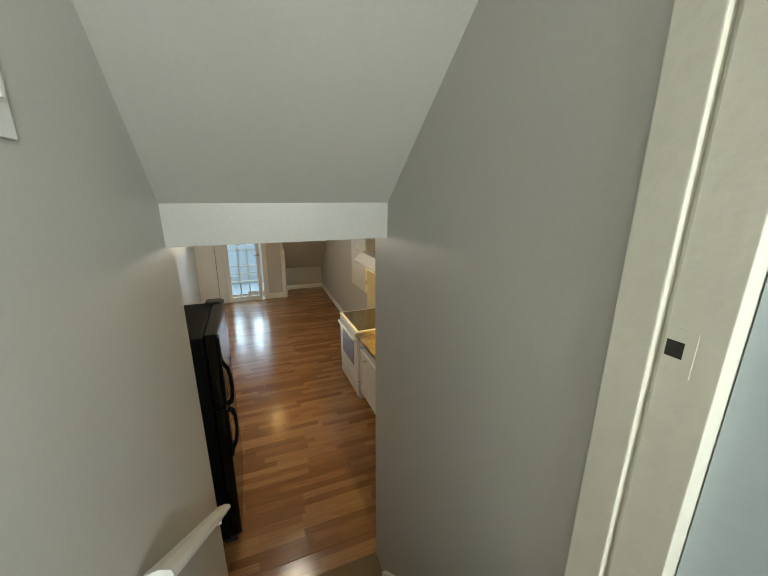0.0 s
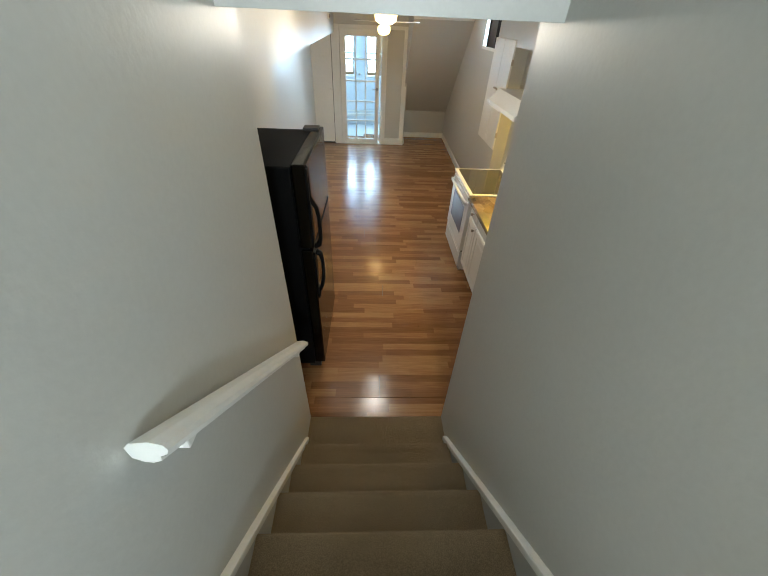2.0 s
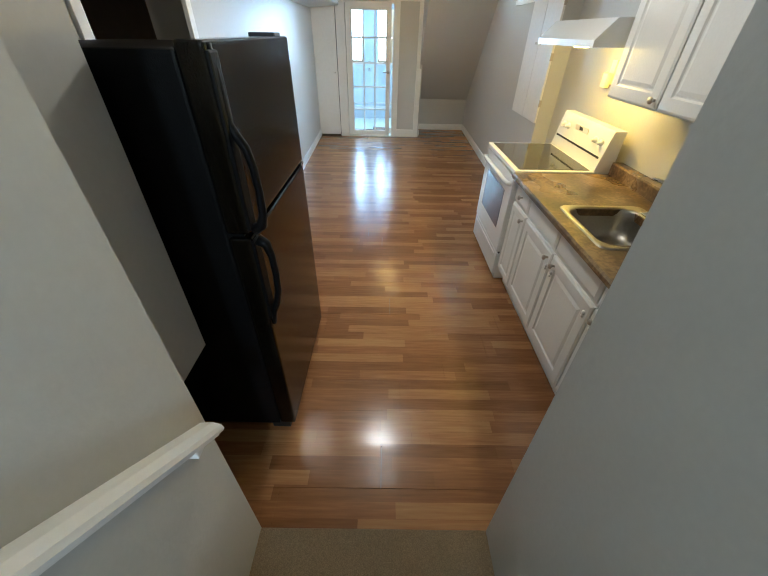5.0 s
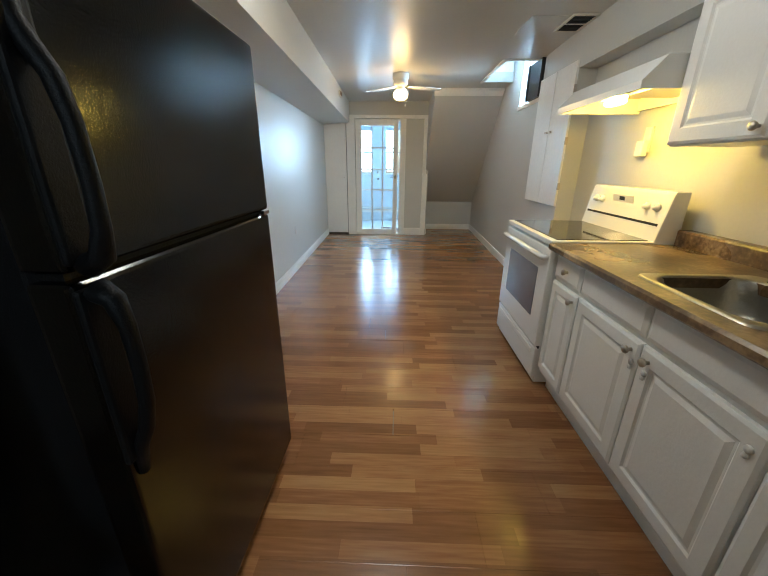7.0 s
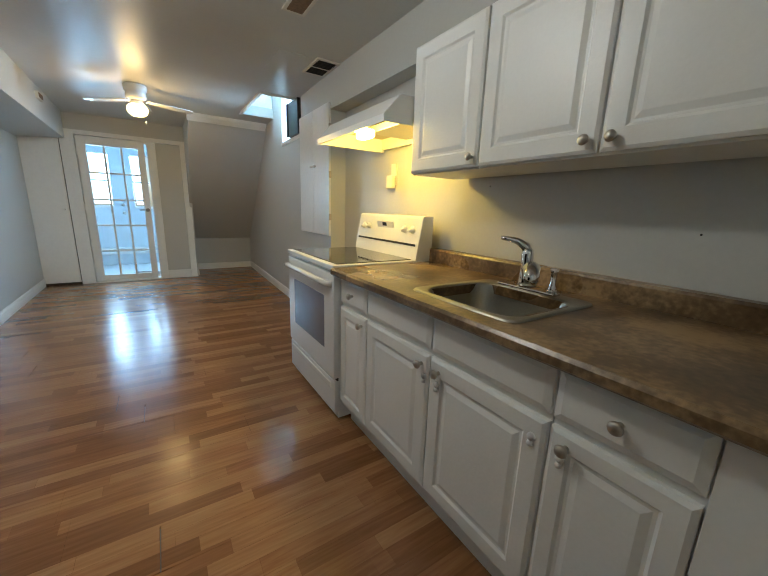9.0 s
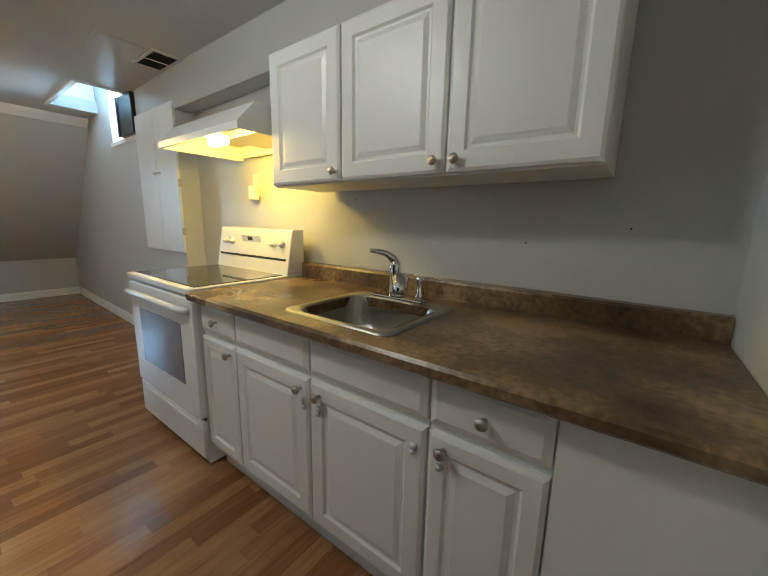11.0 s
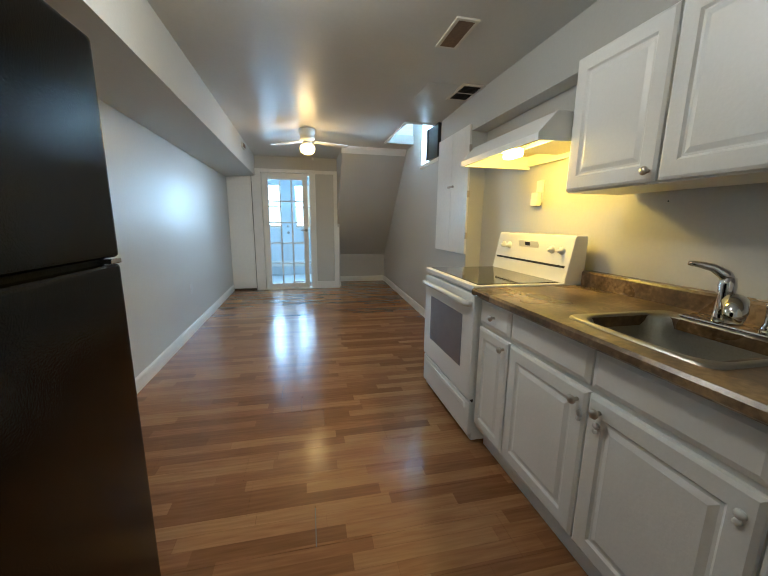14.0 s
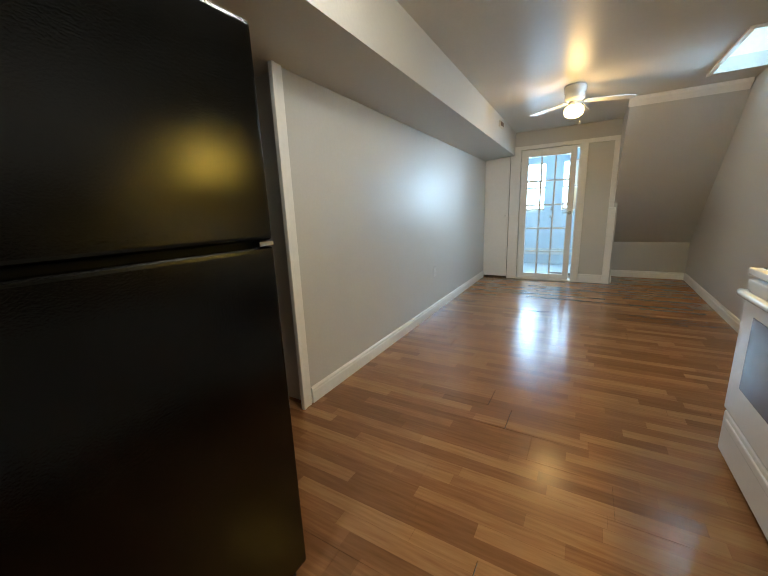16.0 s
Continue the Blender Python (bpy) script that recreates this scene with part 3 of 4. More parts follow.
part("rail", boxes((GX0, GX1, DY0 + 0.001, DY1 - 0.001, GZ1, DZ1), bevel=0.004), DOORWHITE, door)
for i in (1, 2):
    x = GX0 + (GX1 - GX0) * i / 3
    part("glazing_bar", boxes((x - 0.0125, x + 0.0125, DY0 + 0.006, DY1 - 0.006, GZ0, GZ1), bevel=0.003), DOORWHITE, door)
for k in (1, 2, 3, 4):
    z = GZ0 + (GZ1 - GZ0) * k / 5
    part("glazing_bar", boxes((GX0, GX1, DY0 + 0.004, DY1 - 0.004, z - 0.0125, z + 0.0125), bevel=0.003), DOORWHITE, door)
for i in range(3):
    for k in range(5):
        x0, z0 = GX0 + (GX1 - GX0) * i / 3, GZ0 + (GZ1 - GZ0) * k / 5
        pane = part("pane", boxes((x0 + 0.008, x0 + (GX1 - GX0) / 3 - 0.008, DY0 + 0.018, DY0 + 0.022, z0 + 0.008, z0 + (GZ1 - GZ0) / 5 - 0.008)), GLASS, door)
        pane.visible_shadow = False
handle = part("lever_handle", tube([(1.908, DY0 - 0.002, 1.08), (1.908, DY0 - 0.045, 1.08), (1.893, DY0 - 0.05, 1.08), (1.815, DY0 - 0.05, 1.078)], 0.009), NICKEL, door, "worn nickel lever handle")
part("rose", lathe([(0, 0), (0.028, 0), (0.026, 0.008), (0, 0.009)], 18, "y", (1.908, DY0 + 0.001, 1.08)), NICKEL, handle)
for z in (0.25, 1.1, 1.85):
    part("hinge", boxes((1.166, 1.181, DY0 - 0.006, DY0 + 0.01, z - 0.04, z + 0.04), bevel=0.002), WHITE, door, "painted hinge")

# enclosed porch beyond the glazed door
structure("wall_porch", boxes((0.5, 0.6, 9.95, 11.7, 0, 2.4), (2.39, 2.47, 9.855, 11.7, 0, 2.4), (0.5, 2.47, 9.86, 11.8, 2.4, 2.5), (0.6, 0.71, 11.55, 11.63, 0, 2.4), (1.355, 1.68, 11.55, 11.63, 0, 2.4), (2.32, 2.39, 11.55, 11.63, 0, 2.4), (0.71, 1.355, 11.55, 11.63, 0, 1.1), (1.68, 2.32, 11.55, 11.63, 0, 1.1), (0.71, 1.355, 11.55, 11.63, 2.05, 2.4), (1.68, 2.32, 11.55, 11.63, 2.05, 2.4)), PORCH, "pale blue-white boarded walls of the enclosed porch", "wall")
structure("floor_porch", boxes((0.5, 2.47, 9.855, 11.7, -0.05, 0.0)), PORCHFLOOR, "pale painted porch floor", "floor")
structure("trim", boxes((0.6, 2.39, 11.515, 11.55, 0.2, 0.26), (0.6, 2.39, 11.53, 11.55, 0.3, 0.33), bevel=0.004), WHITE, "white painted rails on the porch wall", "trim")

pk = thing("porch_door_knobs", "dull nickel knob and deadbolt on the porch door", "door knob", (1.52, 11.55, 1.0))
part("deadbolt", lathe([(0, 0), (0.03, 0), (0.03, 0.012), (0.02, 0.02), (0, 0.021)], 16, "y", (1.5, 11.551, 1.13)), NICKEL, pk)
part("knob", lathe([(0, 0), (0.03, 0), (0.014, 0.02), (0.028, 0.04), (0.024, 0.06), (0, 0.064)], 16, "y", (1.5, 11.551, 0.98)), NICKEL, pk)
for x0, x1 in ((0.71, 1.355), (1.68, 2.32)):
    w = thing("porch_window", "white framed porch window, bright with daylight", "window", ((x0 + x1) / 2, 11.55, 1.1), "porch windows", "structure")
    for d in ((x0, x1, 11.535, 11.56, 1.07, 1.112), (x0, x1, 11.56, 11.6, 1.545, 1.575), (x0, x1, 11.56, 11.6, 2.03, 2.05)):
        part("window_frame", boxes(d, bevel=0.003), WHITE, w)

# ---------------------------------------------------------------- high window
win = thing("window_1", "small high window with a white sill, bright with daylight", "window", (3.5, 7.6, 2.2), kind="structure")
part("sill", boxes((RW(7.6) - 0.014, 3.6, WY0 + 0.002, WY1 + 0.015, WZ0 - 0.03, WZ0 + 0.012), bevel=0.004), WHITE, win)
part("jamb", boxes((RW(7.9) - 0.012, 3.6, WY1 - 0.02, WY1 + 0.012, WZ0 + 0.012, 2.3), bevel=0.003), WHITE, win)
for dims in ((3.62, 3.66, WY0, WY1, WZ0 + 0.012, WZ0 + 0.05), (3.62, 3.66, WY0, WY1, 2.68, 2.72), (3.62, 3.66, 7.55, 7.58, WZ0 + 0.05, 2.68)):
    part("window_frame", boxes(dims, bevel=0.003), WHITE, win)
pane = part("pane", boxes((3.638, 3.642, WY0 + 0.01, WY1 - 0.02, WZ0 + 0.05, 2.68)), GLASS, win)
pane.visible_shadow = False
flap = thing("black_vent_box", "black plastic box standing in the high window", "vent box", (3.44, 7.3, WZ0 + 0.012))
part("body", boxes((3.385, 3.5, 7.115, 7.46, WZ0 + 0.012, CEILING - 0.004), bevel=0.006), BLACK, flap)
part("lip", boxes((3.375, 3.388, 7.43, 7.475, WZ0 + 0.012, CEILING - 0.004), bevel=0.003), BLACK, flap)

# ---------------------------------------------------------------- wall cupboard beside the stove
cup = thing("wall_cupboard", "white two-door cupboard set in the grey wall", "cupboard", (RW(6.7), 6.7, 0.94))
cz0, cz1, cx = 0.945, 2.105, RW(6.6)
part("back_frame", boxes((cx - 0.004, cx + 0.03, 6.285, 7.03, cz0 + 0.02, cz1 - 0.005), bevel=0.002), WHITE, cup)
for y0, y1 in ((6.275, 6.655), (6.661, 7.035)):
    dr = part("door", boxes((cx - 0.028, cx - 0.006, y0, y1, cz0, cz1), bevel=0.004), WHITE, cup)
    yk = 6.62 if y0 < 6.5 else 6.7
    part("latch", boxes((cx - 0.045, cx - 0.027, yk - 0.035, yk + 0.012, 1.585, 1.605), bevel=0.003), NICKEL, dr, "small worn metal latch")
for z in (1.12, 1.5, 1.9):
    part("hinge", boxes((cx - 0.03, cx - 0.004, 6.266, 6.276, z - 0.03, z + 0.03), bevel=0.002), NICKEL, cup)

# ---------------------------------------------------------------- refrigerator
fr = thing("refrigerator", "black two-door refrigerator with a pebbled front", "refrigerator", (1.1, 3.8, 0))
FX, FY0, FY1, FT = 1.457, 3.455, 4.255, 1.642
part("body", boxes((0.76, 1.375, FY0 + 0.018, FY1 - 0.01, 0.05, FT - 0.02), bevel=0.01), BLACKSIDE, fr)
lower = part("lower_door", boxes((1.382, FX, FY0, FY1, 0.09, 1.122), bevel=0.012, segments=3), FRIDGE, fr)
upper = part("freezer_door", boxes((1.382, FX, FY0, FY1, 1.138, FT), bevel=0.012, segments=3), FRIDGE, fr)
part("gasket", boxes((1.365, 1.43, FY0 + 0.02, FY1 - 0.02, 1.1, 1.16)), BLACKSIDE, fr)
part("kick_grille", boxes((1.33, 1.42, FY0 + 0.02, FY1 - 0.02, 0.02, 0.085), bevel=0.004), BLACK, fr)
part("top_hinge", boxes((1.33, 1.435, FY1 - 0.11, FY1 - 0.02, FT - 0.01, FT + 0.012), bevel=0.006), BLACK, fr)
part("middle_hinge", boxes((1.41, 1.462, FY1 - 0.05, FY1 - 0.005, 1.124, 1.136), bevel=0.002), CHROME, fr)
for y in (FY0 + 0.08, FY1 - 0.08):
    for x in (0.8, 1.3):
        part("foot", lathe([(0, 0), (0.022, 0), (0.02, 0.055), (0, 0.055)], 12, "z", (x, y, 0)), BLACK, fr)
hy = FY0 + 0.03
def grip(name, rows, door_part):
    """A moulded bow handle: (distance off the door, height, half width) rows, flattened along the door."""
    bm = tube([(FX + off, hy, z) for off, z, r in rows], 0.02, 14, [r for off, z, r in rows])
    for v in bm.verts:
        v.co.y = hy + (v.co.y - hy) * 1.15
    part(name, bm, BLACKSIDE, door_part)


grip("freezer_handle", [(-0.004, 1.635, 0.009), (0.001, 1.56, 0.01), (0.002, 1.46, 0.012), (0.014, 1.43, 0.013), (0.034, 1.395, 0.0125), (0.044, 1.34, 0.0115), (0.047, 1.265, 0.0115), (0.044, 1.2, 0.0125), (0.034, 1.16, 0.017), (0.008, 1.145, 0.02)], upper)
grip("lower_handle", [(0.008, 1.108, 0.02), (0.034, 1.09, 0.016), (0.044, 1.045, 0.012), (0.046, 0.97, 0.0115), (0.042, 0.9, 0.012), (0.028, 0.84, 0.013), (0.008, 0.8, 0.013), (0.001, 0.74, 0.009)], lower)
part("edge_moulding", boxes((FX - 0.006, FX + 0.008, FY0 + 0.001, FY0 + 0.055, 1.15, FT - 0.02), bevel=0.006), BLACKSIDE, upper)
part("edge_moulding", boxes((FX - 0.006, FX + 0.008, FY0 + 0.001, FY0 + 0.055, 0.78, 1.112), bevel=0.006), BLACKSIDE, lower)
# it stands turned a little from the wall's line
pivot = Matrix.Translation((FX, FY1, 0))
fr.matrix_world = pivot @ Matrix.Rotation(radians(-0.7), 4, "Z") @ pivot.inverted() @ fr.matrix_world

# ---------------------------------------------------------------- kitchen units
CX = 2.8  # faces of the base doors
CTOP = 0.905


def knob(place, parent, mat=NICKEL):
    return part("knob", lathe([(0.0, 0.0), (0.007, 0.0), (0.006, 0.012), (0.014, 0.018), (0.0165, 0.024), (0.013, 0.03), (0.0, 0.033)], 18, "x", (0, 0, 0)), mat, parent)


def raised_door(x, y0, y1, z0, z1, border=0.062, depth=0.019):
    """A cabinet front that faces -x, with a grooved, raised centre panel."""
    bm = bmesh.new()
    rings = [(0.0, 0.0), (0.005, -0.0), (border, 0.0), (border + 0.008, 0.007), (border + 0.016, 0.0075), (border + 0.034, 0.0015)]
    front = [(depth, 0.0)] + [(0.007, 0.0)] + [(0.0055, 0.0018)] + [(0.0, 0.011)] + [(d, i) for i, d in rings[2:]]
    loops = []
    for d, inset in front:
        loops.append([bm.verts.new((x + d, y, z)) for y, z in ((y0 + inset, z0 + inset), (y1 - inset, z0 + inset), (y1 - inset, z1 - inset), (y0 + inset, z1 - inset))])
    for a, b in zip(loops, loops[1:]):
        for i in range(4):
            j = (i + 1) % 4
            bm.faces.new((a[i], a[j], b[j], b[i]))
    bm.faces.new(loops[-1])
    bm.faces.new(loops[0][::-1])
    bmesh.ops.recalc_face_normals(bm, faces=bm.faces[:])
    return bm


def drawer_front(x, y0, y1, z0, z1, depth=0.019):
    """A flat front that faces -x, with wide chamfered edges."""
    bm = bmesh.new()
    loops = []
    for d, inset in ((depth, 0.0), (0.0085, 0.0), (0.0072, 0.0018), (0.0012, 0.0165), (0.0, 0.0195)):
        loops.append([bm.verts.new((x + d, y, z)) for y, z in ((y0 + inset, z0 + inset), (y1 - inset, z0 + inset), (y1 - inset, z1 - inset), (y0 + inset, z1 - inset))])
    for a, b in zip(loops, loops[1:]):
        for i in range(4):
            j = (i + 1) % 4
            bm.faces.new((a[i], a[j], b[j], b[i]))
    bm.faces.new(loops[-1])
    bm.faces.new(loops[0][::-1])
    bmesh.ops.recalc_face_normals(bm, faces=bm.faces[:])
    return bm


def place_knob(parent, x, y, z):
    k = knob((0, 0, 0), parent)
    k.matrix_world = Matrix.Translation((x, y, z))
    return k


def child_lock(parent, x, y, z):
    part("child_lock", lathe([(0, 0), (0.012, 0.0), (0.011, 0.006), (0.0, 0.007)], 14, "x", (x, y, z)), CLEAR, parent, "clear round plastic child lock")
    part("child_lock", lathe([(0, 0), (0.009, 0.0), (0.008, 0.006), (0.0, 0.007)], 14, "x", (x, y + 0.002, z - 0.02)), CLEAR, parent, "clear round plastic child lock")


def base_cabinet(y0, y1, fronts, label, body_top=0.862):
    """Carcass, toe board and fronts; fronts: (kind, y0, y1, z0, z1, knob y, knob z, locks)."""
    c = thing("base_cabinet", label, "cabinet", (CX + 0.3, (y0 + y1) / 2, 0), "base cabinets under the counter")
    part("body", boxes((CX + 0.0195, 3.36, y0 + 0.001, y1 - 0.001, 0.115, body_top), bevel=0.001), CAB, c)
    if body_top < 0.8:
        part("front_rail", boxes((CX + 0.0195, CX + 0.035, y0 + 0.001, y1 - 0.001, body_top + 0.001, 0.862)), CAB, c)
    part("toe_board", boxes((CX + 0.075, 3.3, y0 + 0.001, y1 - 0.001, 0.0, 0.113)), CAB, c)
    for kind, a, b, z0, z1, ky, kz, locks in fronts:
        if kind == "door":
            f = part("door", raised_door(CX, a, b, z0, z1, 0.058 if b - a > 0.3 else 0.048), CAB, c)
        else:
            f = part("drawer_front", drawer_front(CX, a, b, z0, z1), CAB, c)
        if ky:
            place_knob(f, CX - 0.0005, ky, kz)
        for ly, lz in locks:
            child_lock(f, CX - 0.0005, ly, lz)
    return c


base_cabinet(4.566, 4.846, [("drawer", 4.57, 4.842, 0.722, 0.852, 4.698, 0.785, ()), ("door", 4.57, 4.842, 0.145, 0.7, 4.602, 0.66, ())], "narrow white base cabinet with one drawer beside the stove")
base_cabinet(3.652, 4.564, [("drawer", 4.112, 4.56, 0.722, 0.852, 0, 0, ()), ("drawer", 3.656, 4.104, 0.722, 0.852, 0, 0, ()), ("door", 4.112, 4.56, 0.145, 0.7, 4.148, 0.658, ((4.13, 0.615),)), ("door", 3.656, 4.104, 0.145, 0.7, 4.055, 0.658, ((4.06, 0.612), (3.69, 0.64)))], "white two-door base cabinet under the sink", 0.7)
base_cabinet(3.354, 3.65, [("drawer", 3.358, 3.646, 0.722, 0.852, 3.503, 0.785, ()), ("door", 3.358, 3.646, 0.145, 0.7, 3.601, 0.664, ((3.61, 0.63),))], "white base cabinet with one drawer and a child lock")
single("end_panel", boxes((2.807, 2.83, 3.032, 3.3535, 0.0, 0.864), bevel=0.002), CAB, "white panel under the end of the counter", "panel")

# worktop with the sink cut out
top = thing("worktop", "mottled brown laminate worktop with a low backsplash", "worktop", (3.05, 3.9, 0.866))
SX0, SX1, SY0, SY1 = 2.865, 3.215, 3.85, 4.25
KB = KW(4.0) - 0.004
bm = bmesh.new()
for d in ((2.762, SX0, 3.032, 4.846), (SX1, 3.445, 3.032, 4.846), (SX0, SX1, 3.032, SY0), (SX0, SX1, SY1, 4.846)):
    add_box(bm, d[0], d[1], d[2], d[3], 0.867, CTOP)
part("slab", bm, COUNTER, top)
part("front_edge", profile_y([(2.766, 0.868), (2.756, 0.868), (2.748, 0.876), (2.748, 0.896), (2.756, CTOP + 0.001), (2.766, CTOP + 0.001)], 3.032, 4.846), COUNTER, top)
part("backsplash", profile_y([(3.402, CTOP), (3.402, 0.975), (3.408, 0.985), (KB, 0.985), (KB, CTOP)], 3.032, 4.846), COUNTER, top, "mottled brown upstand")

# sink
sink = thing("sink", "stainless steel single bowl sink in the worktop", "sink", (3.03, 4.0, CTOP))


def rounded(x0, x1, y0, y1, r, n=6):
    pts = []
    for cx_, cy_, a0 in ((x1 - r, y1 - r, 0), (x0 + r, y1 - r, 90), (x0 + r, y0 + r, 180), (x1 - r, y0 + r, 270)):
        for k in range(n + 1):
            a = radians(a0 + 90 * k / n)
            pts.append((cx_ + r * math.cos(a), cy_ + r * math.sin(a)))
    return pts


bm = bmesh.new()
levels = [((2.83, 3.29, 3.805, 4.288, 0.045), CTOP + 0.0005), ((2.833, 3.287, 3.808, 4.285, 0.045), CTOP + 0.006), ((2.838, 3.282, 3.813, 4.28, 0.045), CTOP + 0.0075), ((2.852, 3.232, 3.828, 4.264, 0.085), CTOP + 0.0065), ((2.858, 3.226, 3.834, 4.258, 0.088), CTOP + 0.003), ((2.861, 3.223, 3.837, 4.255, 0.09), CTOP - 0.006), ((2.866, 3.218, 3.843, 4.249, 0.09), CTOP - 0.05), ((2.872, 3.212, 3.85, 4.242, 0.09), CTOP - 0.11), ((2.882, 3.202, 3.86, 4.232, 0.088), CTOP - 0.138), ((2.9, 3.184, 3.878, 4.214, 0.08), CTOP - 0.153), ((2.93, 3.154, 3.91, 4.182, 0.06), CTOP - 0.159), ((3.0, 3.08, 4.01, 4.09, 0.03), CTOP - 0.161)]
loops = [[bm.verts.new((x, y, z)) for x, y in rounded(*dims)] for dims, z in levels]
for a, b in zip(loops, loops[1:]):
    for i in range(len(a)):
        j = (i + 1) % len(a)
        bm.faces.new((a[i], a[j], b[j], b[i]))
bm.faces.new(loops[-1])
bmesh.ops.recalc_face_normals(bm, faces=bm.faces[:])
for f in bm.faces:
    f.smooth = True
    if f.normal.z < -0.5:
        f.normal_flip()
part("bowl", bm, STEEL, sink)
part("drain", lathe([(0, 0), (0.04, 0), (0.038, 0.004), (0.02, 0.003), (0, 0.001)], 20, "z", (3.04, 4.05, CTOP - 0.163)), CHROME, sink)

# faucet
fa = thing("faucet", "chrome single-lever kitchen faucet with a side sprayer", "faucet", (3.26, 4.02, CTOP + 0.007))
part("deck_plate", boxes((3.228, 3.27, 3.93, 4.19, CTOP + 0.007, CTOP + 0.016), bevel=0.004), CHROME, fa)
part("column", lathe([(0, 0), (0.026, 0), (0.024, 0.02), (0.021, 0.09), (0.024, 0.125), (0.02, 0.15), (0.0, 0.158)], 20, "z", (3.25, 4.075, CTOP + 0.016)), CHROME, fa)
part("spout", tube([(3.25, 4.07, CTOP + 0.05), (3.22, 4.035, CTOP + 0.088), (3.175, 4.0, CTOP + 0.1), (3.135, 3.972, CTOP + 0.082), (3.12, 3.962, CTOP + 0.052)], 0.014, 16, [0.018, 0.027, 0.032, 0.028, 0.019]), CHROME, fa)
part("lever", tube([(3.25, 4.075, CTOP + 0.155), (3.243, 4.083, CTOP + 0.176), (3.22, 4.105, CTOP + 0.196), (3.195, 4.128, CTOP + 0.203), (3.172, 4.148, CTOP + 0.207)], 0.01, 12, [0.02, 0.018, 0.013, 0.01, 0.007]), CHROME, fa)
part("sprayer", lathe([(0, 0), (0.02, 0), (0.016, 0.02), (0.011, 0.03), (0.012, 0.075), (0.016, 0.09), (0.0, 0.096)], 16, "z", (3.25, 3.955, CTOP + 0.016)), CHROME, fa)

# ---------------------------------------------------------------- wall cabinets
UX, UZ0, UZ1 = 3.125, 1.384, 1.95


def wall_cabinet(y0, y1, doors, label):
    c = thing("wall_cabinet", label, "cabinet", (UX + 0.15, (y0 + y1) / 2, UZ0), "wall cabinets over the counter")
    part("body", boxes((UX + 0.0195, 3.44, y0 + 0.001, y1 - 0.001, UZ0 - 0.004, UZ1 + 0.003), bevel=0.001), CAB, c)
    for a, b, ky in doors:
        f = part("door", raised_door(UX, a, b, UZ0 + 0.004, UZ1, 0.06), CAB, c)
        place_knob(f, UX + 0.002, ky, 1.425)
    return c


wall_cabinet(4.272, 4.715, [(4.276, 4.712, 4.3)], "white one-door wall cabinet beside the range hood")
wall_cabinet(3.364, 4.27, [(3.812, 4.266, 3.843), (3.368, 3.804, 3.768)], "white two-door wall cabinet over the counter")

# ---------------------------------------------------------------- stove
st = thing("stove", "white electric range with a black glass cooktop", "stove", (3.08, 5.2, 0))
SY_0, SY_1 = 4.852, 5.616
part("body", boxes((2.80, 3.44, SY_0 + 0.005, SY_1 - 0.005, 0.02, 0.885), bevel=0.004), ENAMEL, st)
part("cooktop_frame", boxes((2.765, 3.37, SY_0, SY_1, 0.885, 0.915), bevel=0.008, segments=3), ENAMEL, st)
part("glass_cooktop", boxes((2.80, 3.288, SY_0 + 0.03, SY_1 - 0.03, 0.913, 0.919), bevel=0.002), GLASSTOP, st, "black ceramic glass cooktop")
odoor = part("oven_door", boxes((2.77, 2.805, SY_0 + 0.004, SY_1 - 0.004, 0.27, 0.868), bevel=0.009, segments=3), ENAMEL, st)
part("oven_window", boxes((2.767, 2.775, SY_0 + 0.13, SY_1 - 0.13, 0.42, 0.73), bevel=0.003), OVENGLASS, odoor, "grey tinted oven window")
part("door_handle", tube([(2.772, SY_0 + 0.03, 0.81), (2.745, SY_0 + 0.045, 0.815), (2.735, SY_0 + 0.1, 0.82), (2.73, 5.212, 0.825), (2.735, SY_1 - 0.1, 0.82), (2.745, SY_1 - 0.045, 0.815), (2.772, SY_1 - 0.03, 0.81)], 0.016, 12), ENAMEL, odoor)
draw = part("storage_drawer", boxes((2.775, 2.81, SY_0 + 0.004, SY_1 - 0.004, 0.06, 0.258), bevel=0.009, segments=3), ENAMEL, st)
part("drawer_lip", boxes((2.768, 2.78, SY_0 + 0.05, SY_1 - 0.05, 0.2, 0.235), bevel=0.005), ENAMEL, draw)
part("seam", boxes((2.79, 2.82, SY_0 + 0.006, SY_1 - 0.006, 0.255, 0.274)), DARK, st)
part("back_panel", profile_y([(3.3, 0.915), (3.316, 1.0), (3.345, 1.16), (3.352, 1.174), (3.425, 1.174), (3.425, 0.9), (3.3, 0.9)], SY_0 + 0.002, SY_1 - 0.002, bevel=0.006), ENAMEL, st)
part("panel_seam", profile_y([(3.313, 0.994), (3.313, 1.007), (3.32, 1.007), (3.32, 0.994)], SY_0 + 0.03, SY_1 - 0.03), DARK, st)
lean = Matrix.Rotation(radians(-12.0), 4, "Y")
for y in (4.93, 5.01, 5.45, 5.52):
    kn = part("dial", lathe([(0, 0), (0.024, 0), (0.022, 0.012), (0.012, 0.016), (0.011, 0.03), (0, 0.031)], 18, "x"), ENAMEL, st)
    kn.matrix_world = Matrix.Translation((3.332, y, 1.09)) @ lean
disp = part("display_panel", boxes((-0.002, 0.003, -0.1, 0.1, -0.03, 0.04), bevel=0.001), ENAMEL, st)
